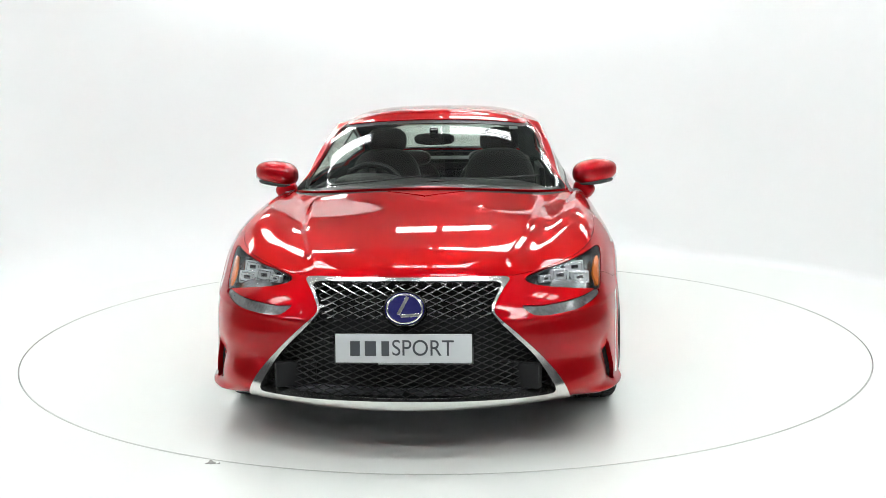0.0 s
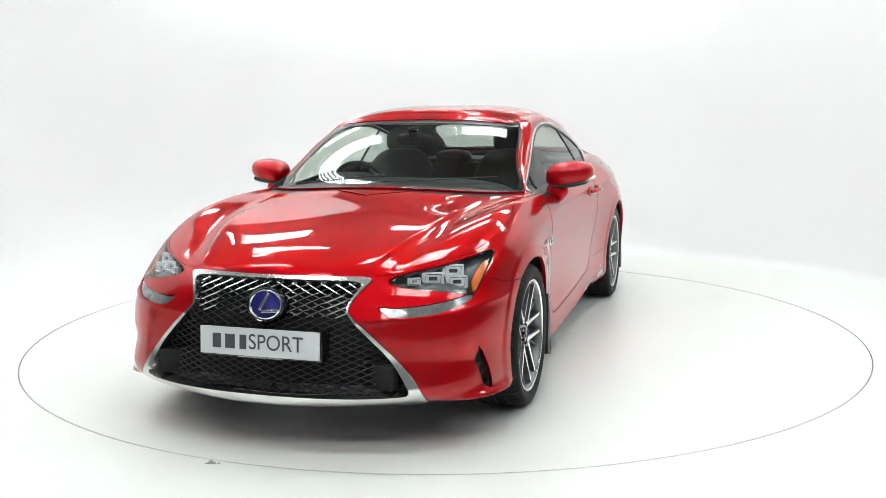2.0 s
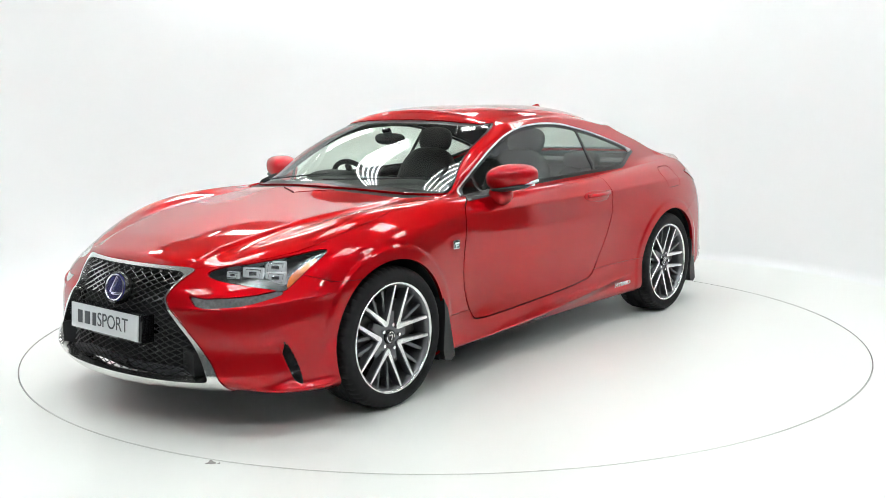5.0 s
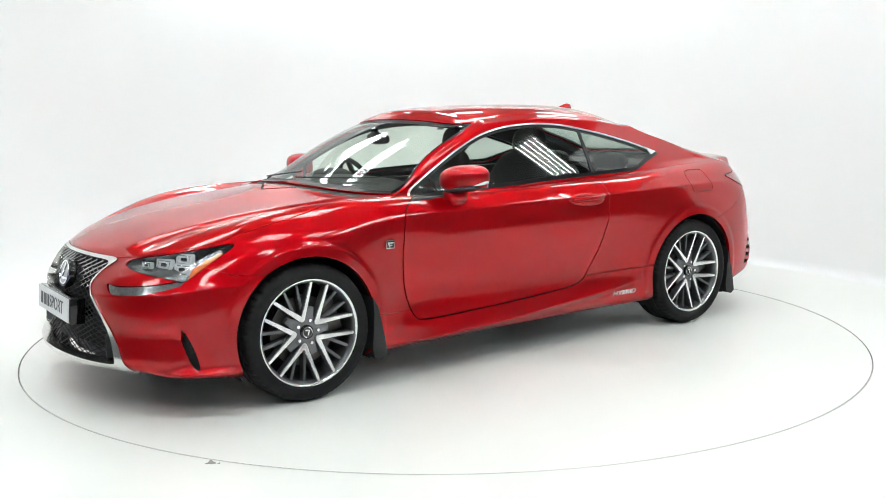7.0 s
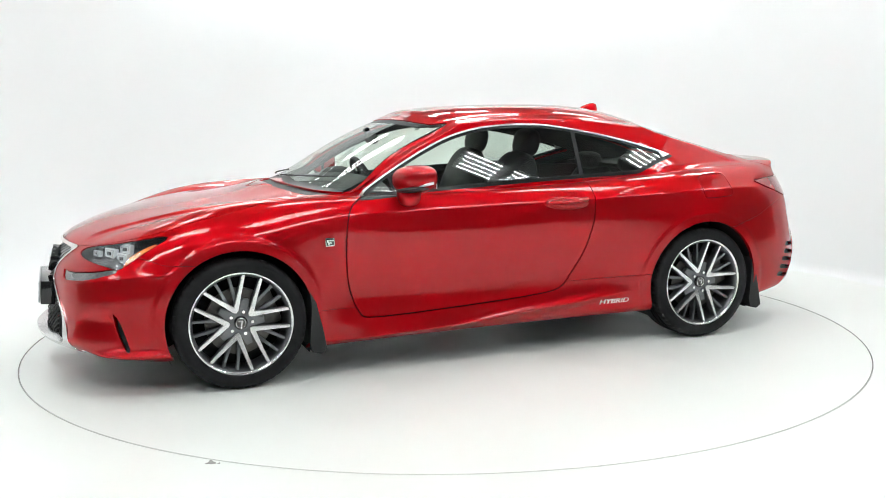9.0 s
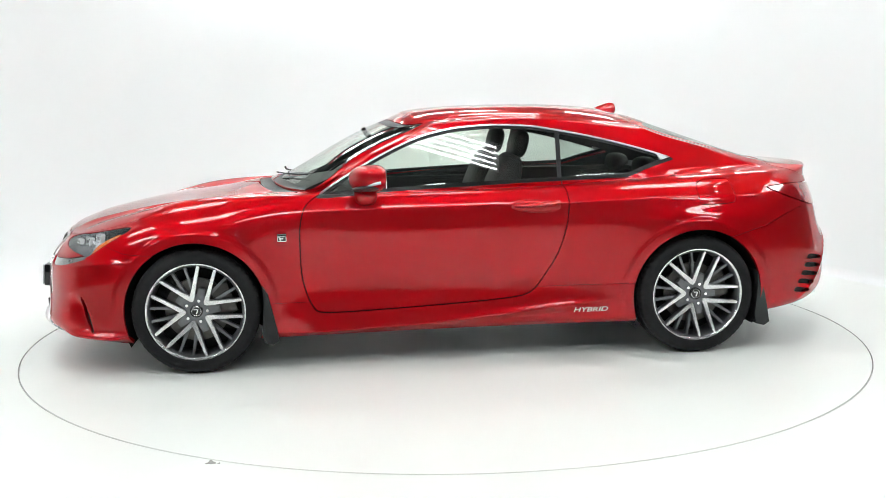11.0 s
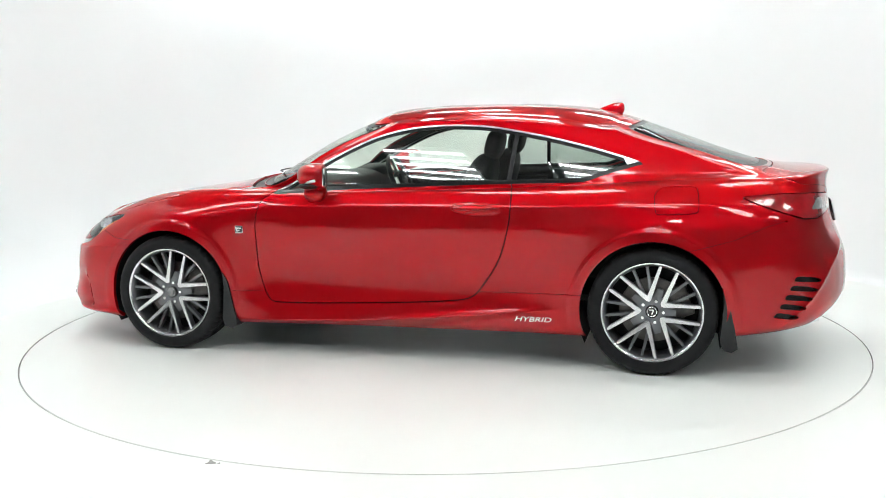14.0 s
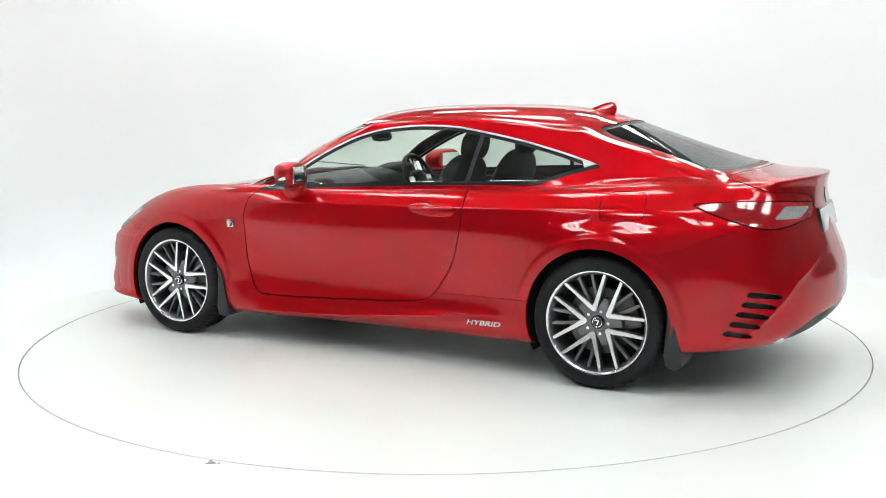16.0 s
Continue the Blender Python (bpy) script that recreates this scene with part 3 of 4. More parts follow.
AMBER_LENS = rounded([(1.905, .640), (1.875, .680), (1.83, .708), (1.775, .735), (1.735, .748), (1.755, .726), (1.80, .699), (1.895, .634)], 2, 0.15)
DRL = rounded([(2.168, .556), (2.160, .602), (2.142, .594), (2.09, .601), (2.02, .611), (1.925, .630), (1.925, .612), (2.02, .584), (2.08, .568)], 2, 0.15)
GRILLE_OUT = rounded([(0, .708), (.25, .706), (.423, .704), (.39, .665), (.362, .625), (.347, .588), (.360, .565), (.414, .522), (.519, .422), (.609, .318), (.648, .245), (.655, .215), (.62, .198), (.35, .196), (0, .200), (-.1, .2), (-.1, .708)], 2)
GRILLE_IN = rounded([(0, .695), (.25, .692), (.388, .686), (.352, .630), (.336, .592), (.345, .572), (.400, .514), (.505, .413), (.575, .305), (.596, .262), (.57, .252), (.35, .246), (0, .250), (-.1, .25), (-.1, .695)], 2)
FOG = rounded([(1.960, .427), (1.942, .405), (1.915, .34), (1.886, .231), (1.908, .229), (1.932, .29), (1.952, .36)], 2)
FUEL = rounded([(-1.362, .965), (-1.37, .840), (-1.39, .832), (-1.56, .838), (-1.585, .85), (-1.578, .955), (-1.56, .968)], 2)
TAIL = rounded([(11.10, .918), (11.8, .931), (12.6, .925), (13.36, .908), (13.33, .842), (12.95, .818), (12.5, .802), (12.15, .806), (11.9, .826), (11.45, .872)], 2, 0.12)
REVERSE = rounded([(12.40, .846), (12.55, .874), (12.68, .900), (12.98, .895), (13.28, .888), (13.16, .864), (13.02, .838), (12.7, .842)], 1, 0.15)
HOOD = rounded([(-.6, 4.95), (.6, 4.95), (1.2, 4.97), (1.6, 5.08), (2.3, 5.29), (3.0, 5.37), (3.6, 5.46), (4.2, 5.62), (4.8, 5.88), (5.2, 6.2), (5.42, 6.9), (5.45, 7.55), (5.3, 7.86), (4.6, 7.90), (3, 7.90), (-.6, 7.90)], 2)
SCREEN = rounded([(-.6, 8.05), (3, 8.06), (4.7, 8.08), (5.12, 8.2), (5.06, 9.0), (5.1, 9.6), (5.3, 10.22), (5.0, 10.30), (4.0, 10.12), (2.5, 10.02), (1, 9.98), (-.6, 9.97)], 2)
BACKLIGHT = rounded([(14.6, 8.22), (13, 8.22), (12.2, 8.28), (11.95, 8.45), (11.85, 9.2), (11.9, 10.1), (12.2, 10.30), (13, 10.22), (14.6, 10.18)], 2)
TRUNK = rounded([(14.6, 5.05), (13.42, 5.05), (13.38, 5.9), (12.95, 6.22), (12.35, 6.45), (12.12, 7.0), (12.0, 7.8), (12.1, 8.10), (13, 8.13), (14.6, 8.13)], 2)


def belt_z(x):
    return np.interp(x, [-1.30, -1.131, -1.0, -.636, -.145, .344, .60, .74], [1.072, 1.028, .985, .973, .954, .930, .912, .905])


def car_body(car):
    sk = shaped_skin()
    flank = lambda p: p.P[:, 1] > 0.45

    def region(p, which):
        x, y, z = p.P.T
        if which == "arch":
            f = np.minimum(np.hypot(x - FRONT_AXLE, z - HUB_Z) - ARCH_F, np.hypot(x - REAR_AXLE, z - HUB_Z) - ARCH_R)
            return np.where(y > 0.4, -f, -1)
        if which in ("dlo", "door", "fuel"):
            q = {"dlo": DLO, "door": DOOR, "fuel": FUEL}[which]
            return np.where((y > 0.45) & (p.S > 4.6) & (p.S < 12.0), inside(x, z, q), -1)
        if which in ("lamp", "drl", "fog", "amber"):
            q = {"lamp": LAMP, "drl": DRL, "fog": FOG, "amber": AMBER_LENS}[which]
            return np.where((y > 0.40) & (x > 1.6), inside(x, z, q), -1)
        if which in ("grille_out", "grille_in"):
            return np.where((x > 1.9) & (p.R < 5.6), inside(y, z, GRILLE_OUT if which == "grille_out" else GRILLE_IN), -1)
        if which in ("tail", "reverse"):
            return inside(p.S, z, TAIL if which == "tail" else REVERSE)
        q = {"hood": HOOD, "screen": SCREEN, "backlight": BACKLIGHT, "trunk": TRUNK}[which]
        return inside(p.S, p.R, q)

    def split(p, which, gap=0.0):
        f = region(p, which)
        return keep(p, f - gap), keep(p, -f - gap)

    # openings without paint
    _, rest = split(sk, "arch")
    dlo, rest = split(rest, "dlo")
    screen, rest = split(rest, "screen")
    back, rest = split(rest, "backlight")
    _, rest = split(rest, "fog")
    lamp, rest = split(rest, "lamp", 0.0012)
    drl, rest = split(rest, "drl", 0.0008)
    grille, rest = split(rest, "grille_out", 0.001)
    tail, rest = split(rest, "tail", 0.003)
    # slots in the rear bumper corner
    slots = []
    for k in range(5):
        zc, s0, s1 = 0.505 - 0.045 * k, 11.86 - 0.070 * k, 12.36 - 0.100 * k
        q = rounded([(s0 - 0.03, zc - 0.006), (s0 + 0.03, zc + 0.022), (s1 - 0.10, zc + 0.004), (s1, zc - 0.012), (s1 - 0.08, zc - 0.020)], 2, 0.16)
        slots.append(q)
    f = np.max([inside(rest.S, rest.P[:, 2], q) for q in slots], axis=0)
    slot_patch = keep(rest, np.max([inside(rest.S, rest.P[:, 2], q) for q in slots], axis=0))
    rest = keep(rest, -f)
    # shut lines
    hood, rest = split(rest, "hood", 0.012)
    trunk, rest = split(rest, "trunk", 0.012)
    door, rest = split(rest, "door", 0.0030)
    fuel, rest = split(rest, "fuel", 0.0018)
    # bumper seams
    x, y, z = rest.P.T
    zf = np.interp(x, [1.55, 1.62, 1.717, 1.80, 1.90, 2.3], [.636, .636, .642, .672, .70, .72])
    front = np.where((x > 1.3) & (rest.R < 6), np.minimum(zf - z, x - 1.4), -1)
    front = np.where((x > 1.93), 1, front)
    front = np.where((x > 1.3) & (rest.R > 5.6), -1, front)
    bumper = keep(rest, front - 0.0012)
    rest = keep(rest, -front - 0.0012)
    x, y, z = rest.P.T
    zr = np.interp(-x, [1.50, 1.574, 1.758, 1.92, 2.0], [.650, .663, .711, .778, .80])
    rear = np.where(x < -1.3, np.minimum(zr - z, -1.42 - x), -1)
    rear = np.where((x < -2.02) & (rest.R < 5.2), 1, rear)
    rbumper = keep(rest, rear - 0.0012)
    rest = keep(rest, -rear - 0.0012)
    # sill seam
    x, y, z = rest.P.T
    low = (x < 1.1) & (x > -1.1) & (y > 0.5)
    zs = np.interp(x, [-1.0, -.457, .78, 1.0], [.408, .402, .360, .362])
    sill = keep(rest, np.where(low, zs - z, -1) - 0.0010)
    rest = keep(rest, np.where(low, z - zs, 1) - 0.0010)
    # cowl panel
    cowl = keep(rest, np.where(rest.S < 5.3, np.minimum(rest.R - 7.91, 8.04 - rest.R), -1))
    rest = keep(rest, -np.where(rest.S < 5.3, np.minimum(rest.R - 7.91, 8.04 - rest.R), -1))
    # roof apart from the flanks
    rf = np.where(rest.R > 9.9, rest.R - 10.62, -1)
    roof = keep(rest, rf - 0.006)
    rest = keep(rest, -rf - 0.006)
    fender = keep(rest, rest.P[:, 0] - 0.0)
    quarter = keep(rest, -rest.P[:, 0])

    panel("hood", hood, RED, car, "both", label="glossy red bonnet with two long creases")
    panel("roof", roof, RED, car, "both")
    panel("trunk_lid", trunk, RED, car, "both")
    panel("front_bumper", bumper, RED, car, "both", rim=0.02)
    low = np.where(rbumper.S > 12.2, np.interp(rbumper.S, [12.3, 12.6, 13.1, 14], [.20, .31, .385, .41]) - rbumper.P[:, 2], -1)
    panel("rear_diffuser", keep(rbumper, low), BLACK_MATT, car, "both", -0.006, 0.03, "black lower rear diffuser")
    panel("rear_bumper", keep(rbumper, -low), RED, car, "both", rim=0.02)
    panel("cowl", cowl, BLACK_MATT, car, "both", shift=-0.012, label="black plastic cowl under the windscreen")
    for sd in ("left", "right"):
        panel("front_wing", fender, RED, car, sd, rim=0.016)
        panel("rear_wing", quarter, RED, car, sd, rim=0.016)
        d = panel("door", door, RED, car, sd)
        panel("sill", sill, RED, car, sd)
        panel("fuel_flap", fuel, RED, car, sd) if sd == "left" else panel("rear_wing_panel", fuel, RED, car, sd)

    # side glass, its trim and seals
    x, z = dlo.P[:, 0], dlo.P[:, 2]
    fd = region(dlo, "dlo")
    lower = belt_z(x) + 0.020 - z
    tip = -1.220 - x - 0.5 * (1.06 - z)
    chrome_f = np.minimum(np.maximum(0.008 - fd, tip), -lower)
    chrome = keep(dlo, chrome_f)
    inner = keep(dlo, -chrome_f)
    x, z = inner.P[:, 0], inner.P[:, 2]
    fd = region(inner, "dlo")
    lower = belt_z(x) + 0.020 - z
    post = 0.012 - np.abs(x + 0.604 + 0.085 * (z - 0.98))
    sail = np.where(x > 0.3, x - 0.505 - 0.15 * (z - 0.95), -1)
    seal_f = np.max([0.022 - fd, lower, post, np.minimum(sail, 0.012 - np.abs(sail - 0.005))], axis=0)
    seal = keep(inner, seal_f)
    pane = keep(inner, -seal_f)
    front_pane = keep(pane, pane.P[:, 0] + 0.604 + 0.085 * (pane.P[:, 2] - 0.98))
    rear_pane = keep(pane, -(pane.P[:, 0] + 0.604 + 0.085 * (pane.P[:, 2] - 0.98)))
    for sd in ("left", "right"):
        panel("window_trim", chrome, TRIM, car, sd, 0.004, 0.008, "bright chrome strip round the side windows")
        panel("window_seal", seal, SEAL, car, sd, -0.001, 0.006, "black rubber window seal and pillar cover")
        panel("side_window", front_pane, GLASS, car, sd, -0.006, 0.0, "tinted door window glass").visible_shadow = False
        panel("quarter_window", rear_pane, DARKGLASS, car, sd, -0.006, 0.0, "dark tinted rear quarter glass").visible_shadow = False

    # windscreen and rear screen with black printed borders
    for p, nm, key, glz in ((screen, "windscreen", "screen", GLASS), (back, "rear_window", "backlight", DARKGLASS)):
        f = inside(p.S, p.R, SCREEN if key == "screen" else BACKLIGHT) - (0.13 if key == "screen" else 0.16)
        panel(nm + "_border", keep(p, -f), SEAL, car, "both", -0.005, 0.004)
        panel(nm, keep(p, f), glz, car, "both", -0.005, 0.0, "clear tinted screen glass").visible_shadow = False

    # spindle-shaped grille surround
    f = region(grille, "grille_in")
    surround = keep(grille, -f)
    panel("grille_surround", surround, SATIN, car, "both", 0.006, 0.05, "satin chrome grille surround, pinched at the waist")
    # lamps
    for sd in ("left", "right"):
        panel("headlamp_lens", lamp, CLEAR, car, sd, -0.002, 0.0, "clear headlamp cover").visible_shadow = False
        hl = panel("headlamp", lamp, BOWL, car, sd, -0.040, -0.038, "headlamp with three clear projector cells")
        amb = keep(lamp, region(lamp, "amber"))
        panel("amber_reflector", amb, AMBER, hl, sd, -0.010, 0.01, "orange side reflector")
        panel("daytime_lamp", drl, SMOKED, car, sd, -0.006, 0.012, "silver daytime lamp strip under the headlamp")
        rev = keep(tail, region(tail, "reverse"))
        red = keep(tail, -region(tail, "reverse"))
        tl = panel("tail_lamp", red, REDLENS, car, sd, 0.004, 0.012, "red tail lamp wrapped round the corner")
        panel("reversing_lamp", rev, GREYLENS, tl, sd, 0.003, 0.01, "clear reversing lamp")
        for q in slots:
            one = keep(slot_patch, inside(slot_patch.S, slot_patch.P[:, 2], q))
            panel("bumper_slot", one, BLACK_MATT, car, sd, -0.022, -0.02, "black slot in the bumper corner")

    # dark inner shell behind the gaps, added to block light through them
    inn = sk
    for which in ("arch", "dlo", "screen", "backlight"):
        f = region(inn, which)
        inn = keep(inn, -f - 0.002)
    inn = keep(inn, -region(inn, "grille_out") + 0.0)
    inn = keep(inn, -region(inn, "lamp") + 0.0)
    panel("blackout_shell", inn, GAP, car, "both", -0.024, 0.0)
    return sk


def underbody(car):
    pts = [(2.18, 0.45), (2.0, 0.70), (1.78, 0.80), (1.75, 0.50), (0.98, 0.50), (0.95, 0.82), (-0.95, 0.82), (-0.98, 0.50), (-1.75, 0.50), (-1.78, 0.78), (-1.92, 0.68), (-1.95, 0.4)]
    outline = pts + [(x, -y) for x, y in pts[::-1]]
    part("underbody", extrude_poly(outline, 0.03, pose(0, 0, 0.235)), STEEL, car, smooth=False)
    for xc, r in ((FRONT_AXLE, 0.385), (REAR_AXLE, 0.385)):
        for sg in (1, -1):
            bm = bmesh.new()
            prev = None
            for k in range(33):
                a = radians(-28 + 236 * k / 32)
                cx, cz = xc + r * math.cos(a), HUB_Z + r * math.sin(a)
                row = [bm.verts.new((cx, sg * 0.875, cz)), bm.verts.new((cx, sg * 0.52, cz)), bm.verts.new((xc, sg * 0.52, HUB_Z))]
                if prev:
                    bm.faces.new((prev[0], row[0], row[1], prev[1]))
                    bm.faces.new((prev[1], row[1], row[2], prev[2]))
                prev = row
            bmesh.ops.remove_doubles(bm, verts=bm.verts, dist=1e-5)
            part("wheel_arch_liner", bm, GAP, car, "black wheel arch liner")
            # mud flap behind the wheel, following the arch
            prof = [(-0.345, 0.13), (-0.352, 0.05), (-0.345, -0.05), (-0.338, -0.13), (-0.352, -0.178), (-0.395, -0.188), (-0.425, -0.168), (-0.410, -0.08), (-0.392, 0.0), (-0.374, 0.08)]
            bm = extrude_poly([(a, b) for a, b in prof], 0.20, None, 0.004)
            bmesh.ops.transform(bm, matrix=Matrix(((1, 0, 0, xc), (0, 0, -1, 0), (0, 1, 0, HUB_Z), (0, 0, 0, 1))), verts=bm.verts)
            bmesh.ops.translate(bm, vec=(0, 0.908 if sg > 0 else -0.708, 0), verts=bm.verts)
            part("mud_flap", bm, BLACK_MATT, car, "black plastic mud flap")


def two_tone(ob, second, test):
    """Give the faces that pass the test the second material."""
    ob.data.materials.append(second)
    for f in ob.data.polygons:
        if test(f):
            f.material_index = 1


def arm(r0, a0, r1, a1, w0, w1, depth, z0, z1):
    """A tapered spoke bar between two polar places, its face rising from z0 to z1."""
    p = Vector((r0 * math.cos(a0), r0 * math.sin(a0)))
    q = Vector((r1 * math.cos(a1), r1 * math.sin(a1)))
    d = (q - p).normalized()
    n = Vector((-d.y, d.x))
    pts = []
    for t, s in ((0, -1), (0.5, -1), (1, -1), (1, 1), (0.5, 1), (0, 1)):
        c = p.lerp(q, t)
        w = w0 * (1 - t) + w1 * t
        pts.append(tuple(c + n * s * w / 2))
    bm = extrude_poly(pts, depth, None, 0.0025)
    for v in bm.verts:
        r = math.hypot(v.co.x, v.co.y)
        t = min(1, max(0, (r - r0) / (r1 - r0)))
        v.co.z += z0 * (1 - t) + z1 * t - depth
    return bm


def fork(a):
    """A V-shaped spoke, broad where its two bars meet near the hub, pointing along the angle a."""
    half = [(0.060, 0.0125), (0.139, 0.0620), (0.2205, 0.1140), (0.2290, 0.1020), (0.149, 0.0465)]
    pts = [(0.053, 0.0)] + [(u, -v) for u, v in half] + [(0.086, 0.0)] + half[::-1]
    bm = extrude_poly(pts, 0.045, Matrix.Rotation(a, 4, "Z"), 0.0022)
    for v in bm.verts:
        v.co.z += -0.068 + 0.022 * min(1, max(0, (math.hypot(v.co.x, v.co.y) - 0.055) / 0.195))
    return bm


def wheel(car, x, y, turn, left):
    """A wheel with its axis along the local z, the face outwards."""
    barrel = lathe([(0.260, 0.0), (0.255, -0.008), (0.246, -0.03), (0.241, -0.08), (0.241, -0.20), (0.256, -0.21), (0.262, -0.215), (0.256, -0.222), (0.235, -0.205), (0.233, -0.03), (0.241, -0.004), (0.249, 0.004), (0.257, 0.006)], 96, closed=True)
    w = part("wheel", barrel, GUN, car, "machined alloy wheel with paired spokes and a low black tyre")
    lip = lathe([(0.2475, 0.0030), (0.2510, 0.0068), (0.2575, 0.0078), (0.2612, 0.003), (0.2605, -0.004)], 96)
    part("rim_lip", lip, ALLOY, w, "bright machined rim edge")
    # tyre with grooved tread and notched shoulders
    prof = [(0.256, -0.002), (0.265, 0.010), (0.290, 0.016), (0.305, 0.0145), (0.318, 0.006), (0.326, -0.006), (0.3305, -0.022), (0.3315, -0.045), (0.3255, -0.049), (0.3255, -0.056), (0.332, -0.060), (0.332, -0.098), (0.326, -0.102), (0.326, -0.110), (0.332, -0.114), (0.332, -0.150), (0.3255, -0.154), (0.3255, -0.162), (0.3315, -0.166), (0.3305, -0.19), (0.326, -0.206), (0.318, -0.218), (0.300, -0.228), (0.262, -0.212)]
    n = 240
    bm = bmesh.new()
    rows = []
    for k in range(n):
        a = 2 * math.pi * k / n
        ring = []
        for i, (r, zz) in enumerate(prof):
            cut = 0.0035 if (k % 4 == 0 and i in (4, 5, 6, 7, 18, 19, 20, 21)) else 0.0
            ring.append(bm.verts.new(((r - cut) * math.cos(a), (r - cut) * math.sin(a), zz)))
        rows.append(ring)
    for k in range(n):
        p, q = rows[k], rows[(k + 1) % n]
        for i in range(len(prof) - 1):
            bm.faces.new((p[i], q[i], q[i + 1], p[i + 1]))
    bmesh.ops.recalc_face_normals(bm, faces=bm.faces)
    part("tyre", bm, RUBBER, w, "low-profile black rubber tyre")
    up = lambda f: f.normal.z > 0.93
    for k in range(5):
        a = radians(90 + 72 * k) + turn
        ob = part("spoke", fork(a), GUN, w, "machined V-shaped double spoke")
        two_tone(ob, ALLOY, up)
        for sgn in (1, -1):
            part("inner_spoke", arm(0.088, a + sgn * radians(12.5), 0.246, a + sgn * radians(8.6), 0.017, 0.0135, 0.035, -0.044, -0.018), GUN, w, "dark grey inner spoke")
        c = a + radians(36)
        part("hub_web", arm(0.045, c, 0.12, c, 0.055, 0.030, 0.03, -0.034, -0.036), GUN, w)
        part("wheel_nut", cyl(0.0105, 0.022, pose(0.057 * math.cos(c), 0.057 * math.sin(c), -0.028), 6, 0.0085), CHROME, w)
    part("hub", lathe([(0.0, -0.034), (0.070, -0.034), (0.082, -0.045), (0.084, -0.075)], 48), GUN, w)
    cap = part("centre_cap", lathe([(0.0, -0.019), (0.028, -0.019), (0.033, -0.023), (0.034, -0.036)], 40), BLACK, w, "black centre cap with a silver emblem")
    part("cap_emblem", join(lathe([(0.022, -0.0185), (0.024, -0.0170), (0.026, -0.0185)], 32), box(0.006, 0.026, 0.003, pose(-0.004, 0.002, -0.0175, 0, 0, -20)), box(0.020, 0.005, 0.003, pose(0.004, -0.010, -0.0175))), CHROME, w)
    part("brake_disc", lathe([(0.07, -0.075), (0.168, -0.075), (0.168, -0.105), (0.07, -0.105)], 64, closed=True), IRON, w, "grey iron brake disc")
    # added near-black sheet closing the barrel, for the shade behind the spokes
    part("dark_wheel_backing", lathe([(0.0, -0.06), (0.085, -0.06), (0.09, -0.14), (0.236, -0.15), (0.236, -0.16)], 48), GAP, w)
    cal = box(0.10, 0.17, 0.09, pose(0.15, 0, -0.105), 0.015)
    bmesh.ops.rotate(cal, cent=(0, 0, 0), matrix=Matrix.Rotation(radians(200 if left else -20), 3, "Z"), verts=cal.verts)
    part("brake_caliper", cal, IRON, w, "grey brake caliper")
    w.matrix_basis = pose(x, y, HUB_Z, -90 if left else 90)
    return w


def front_x(y, z):
    """How far forward the nose lies at (y, z)."""
    return float(np.interp(abs(y), [0, .35, .62], [0, -.045, -.15])) + float(np.interp(z, [.21, .32, .50, .64, .72], [2.295, 2.285, 2.265, 2.215, 2.145]))


def grille(car):
    q = GRILLE_IN
    inner = lambda y, z: inside(np.array([abs(y)]), np.array([z]), q)[0]
    bars = []
    # woven wire: two families of slanted bars
    step, rise = 0.0255, 0.425
    for fam in (1, -1):
        for k in range(-24, 24):
            run, dots = [], []
            for i in range(0, 131):
                y = -0.60 + 1.2 * i / 130
                zz = 0.455 + k * step + fam * rise * y
                wave = 0.0
                if 0.24 < zz < 0.69 and inner(y, zz) > -0.004:
                    run.append((front_x(y, zz) - 0.030 + fam * 0.002, y, zz + wave))
                else:
                    if len(run) > 2:
                        dots.append(run)
                    run = []
            if len(run) > 2:
                dots.append(run)
            bars += dots
    up, dn = [], []
    for run in bars:
        hi = [p for p in run if p[2] > 0.55]
        lo = [p for p in run if p[2] <= 0.56]
        if len(hi) > 1:
            up.append(hi)
        if len(lo) > 1:
            dn.append(lo)
    tagged(part("upper_mesh", join(*[tube(r, 0.0025, 5, flat=1.5) for r in up]), DARKCHROME, car, "dark chrome woven grille mesh"), kind="stuff")
    tagged(part("lower_mesh", join(*[tube(r, 0.0019, 5, flat=1.5) for r in dn]), BLACK_MATT, car, "gloss black woven grille mesh"), kind="stuff")
    # black backing sheet well behind, added for the dark depth of the grille
    v, f = [], []
    cols, rws = 24, 16
    for i in range(cols + 1):
        for j in range(rws + 1):
            y, z = -0.62 + 1.24 * i / cols, 0.22 + 0.49 * j / rws
            v.append((front_x(y, z) - 0.11, y, z))
    for i in range(cols):
        for j in range(rws):
            a = i * (rws + 1) + j
            f.append((a, a + rws + 1, a + rws + 2, a + 1))
    add_mesh("grille_backing", v, f, GAP, car)
    part("grille_bar", box(0.05, 0.50, 0.05, pose(2.195, 0, 0.435), 0.012), BLACK, car, "gloss black cross bar")
    for sg in (1, -1):
        part("duct_cover", box(0.05, 0.165, 0.100, pose(2.150, sg * 0.455, 0.318, 0, 0, -sg * 20), 0.008), GAP, car, "black blanked duct in the grille corner")
    # show plate with its bracket
    plate = part("show_plate", box(0.008, 0.530, 0.112, pose(2.288, 0, 0.456, 0, -4), 0.003), PLATE_WHITE, car, "pale grey plate with dark lettering")
    part("bracket_mark", box(0.002, 0.20, 0.006, pose(2.286, 0, 0.3945)), GREYLENS, plate, "thin strip of pale print")
    part("plate_bracket", box(0.07, 0.545, 0.122, pose(2.247, 0, 0.450, 0, -4), 0.006), BLACK, plate)
    return plate


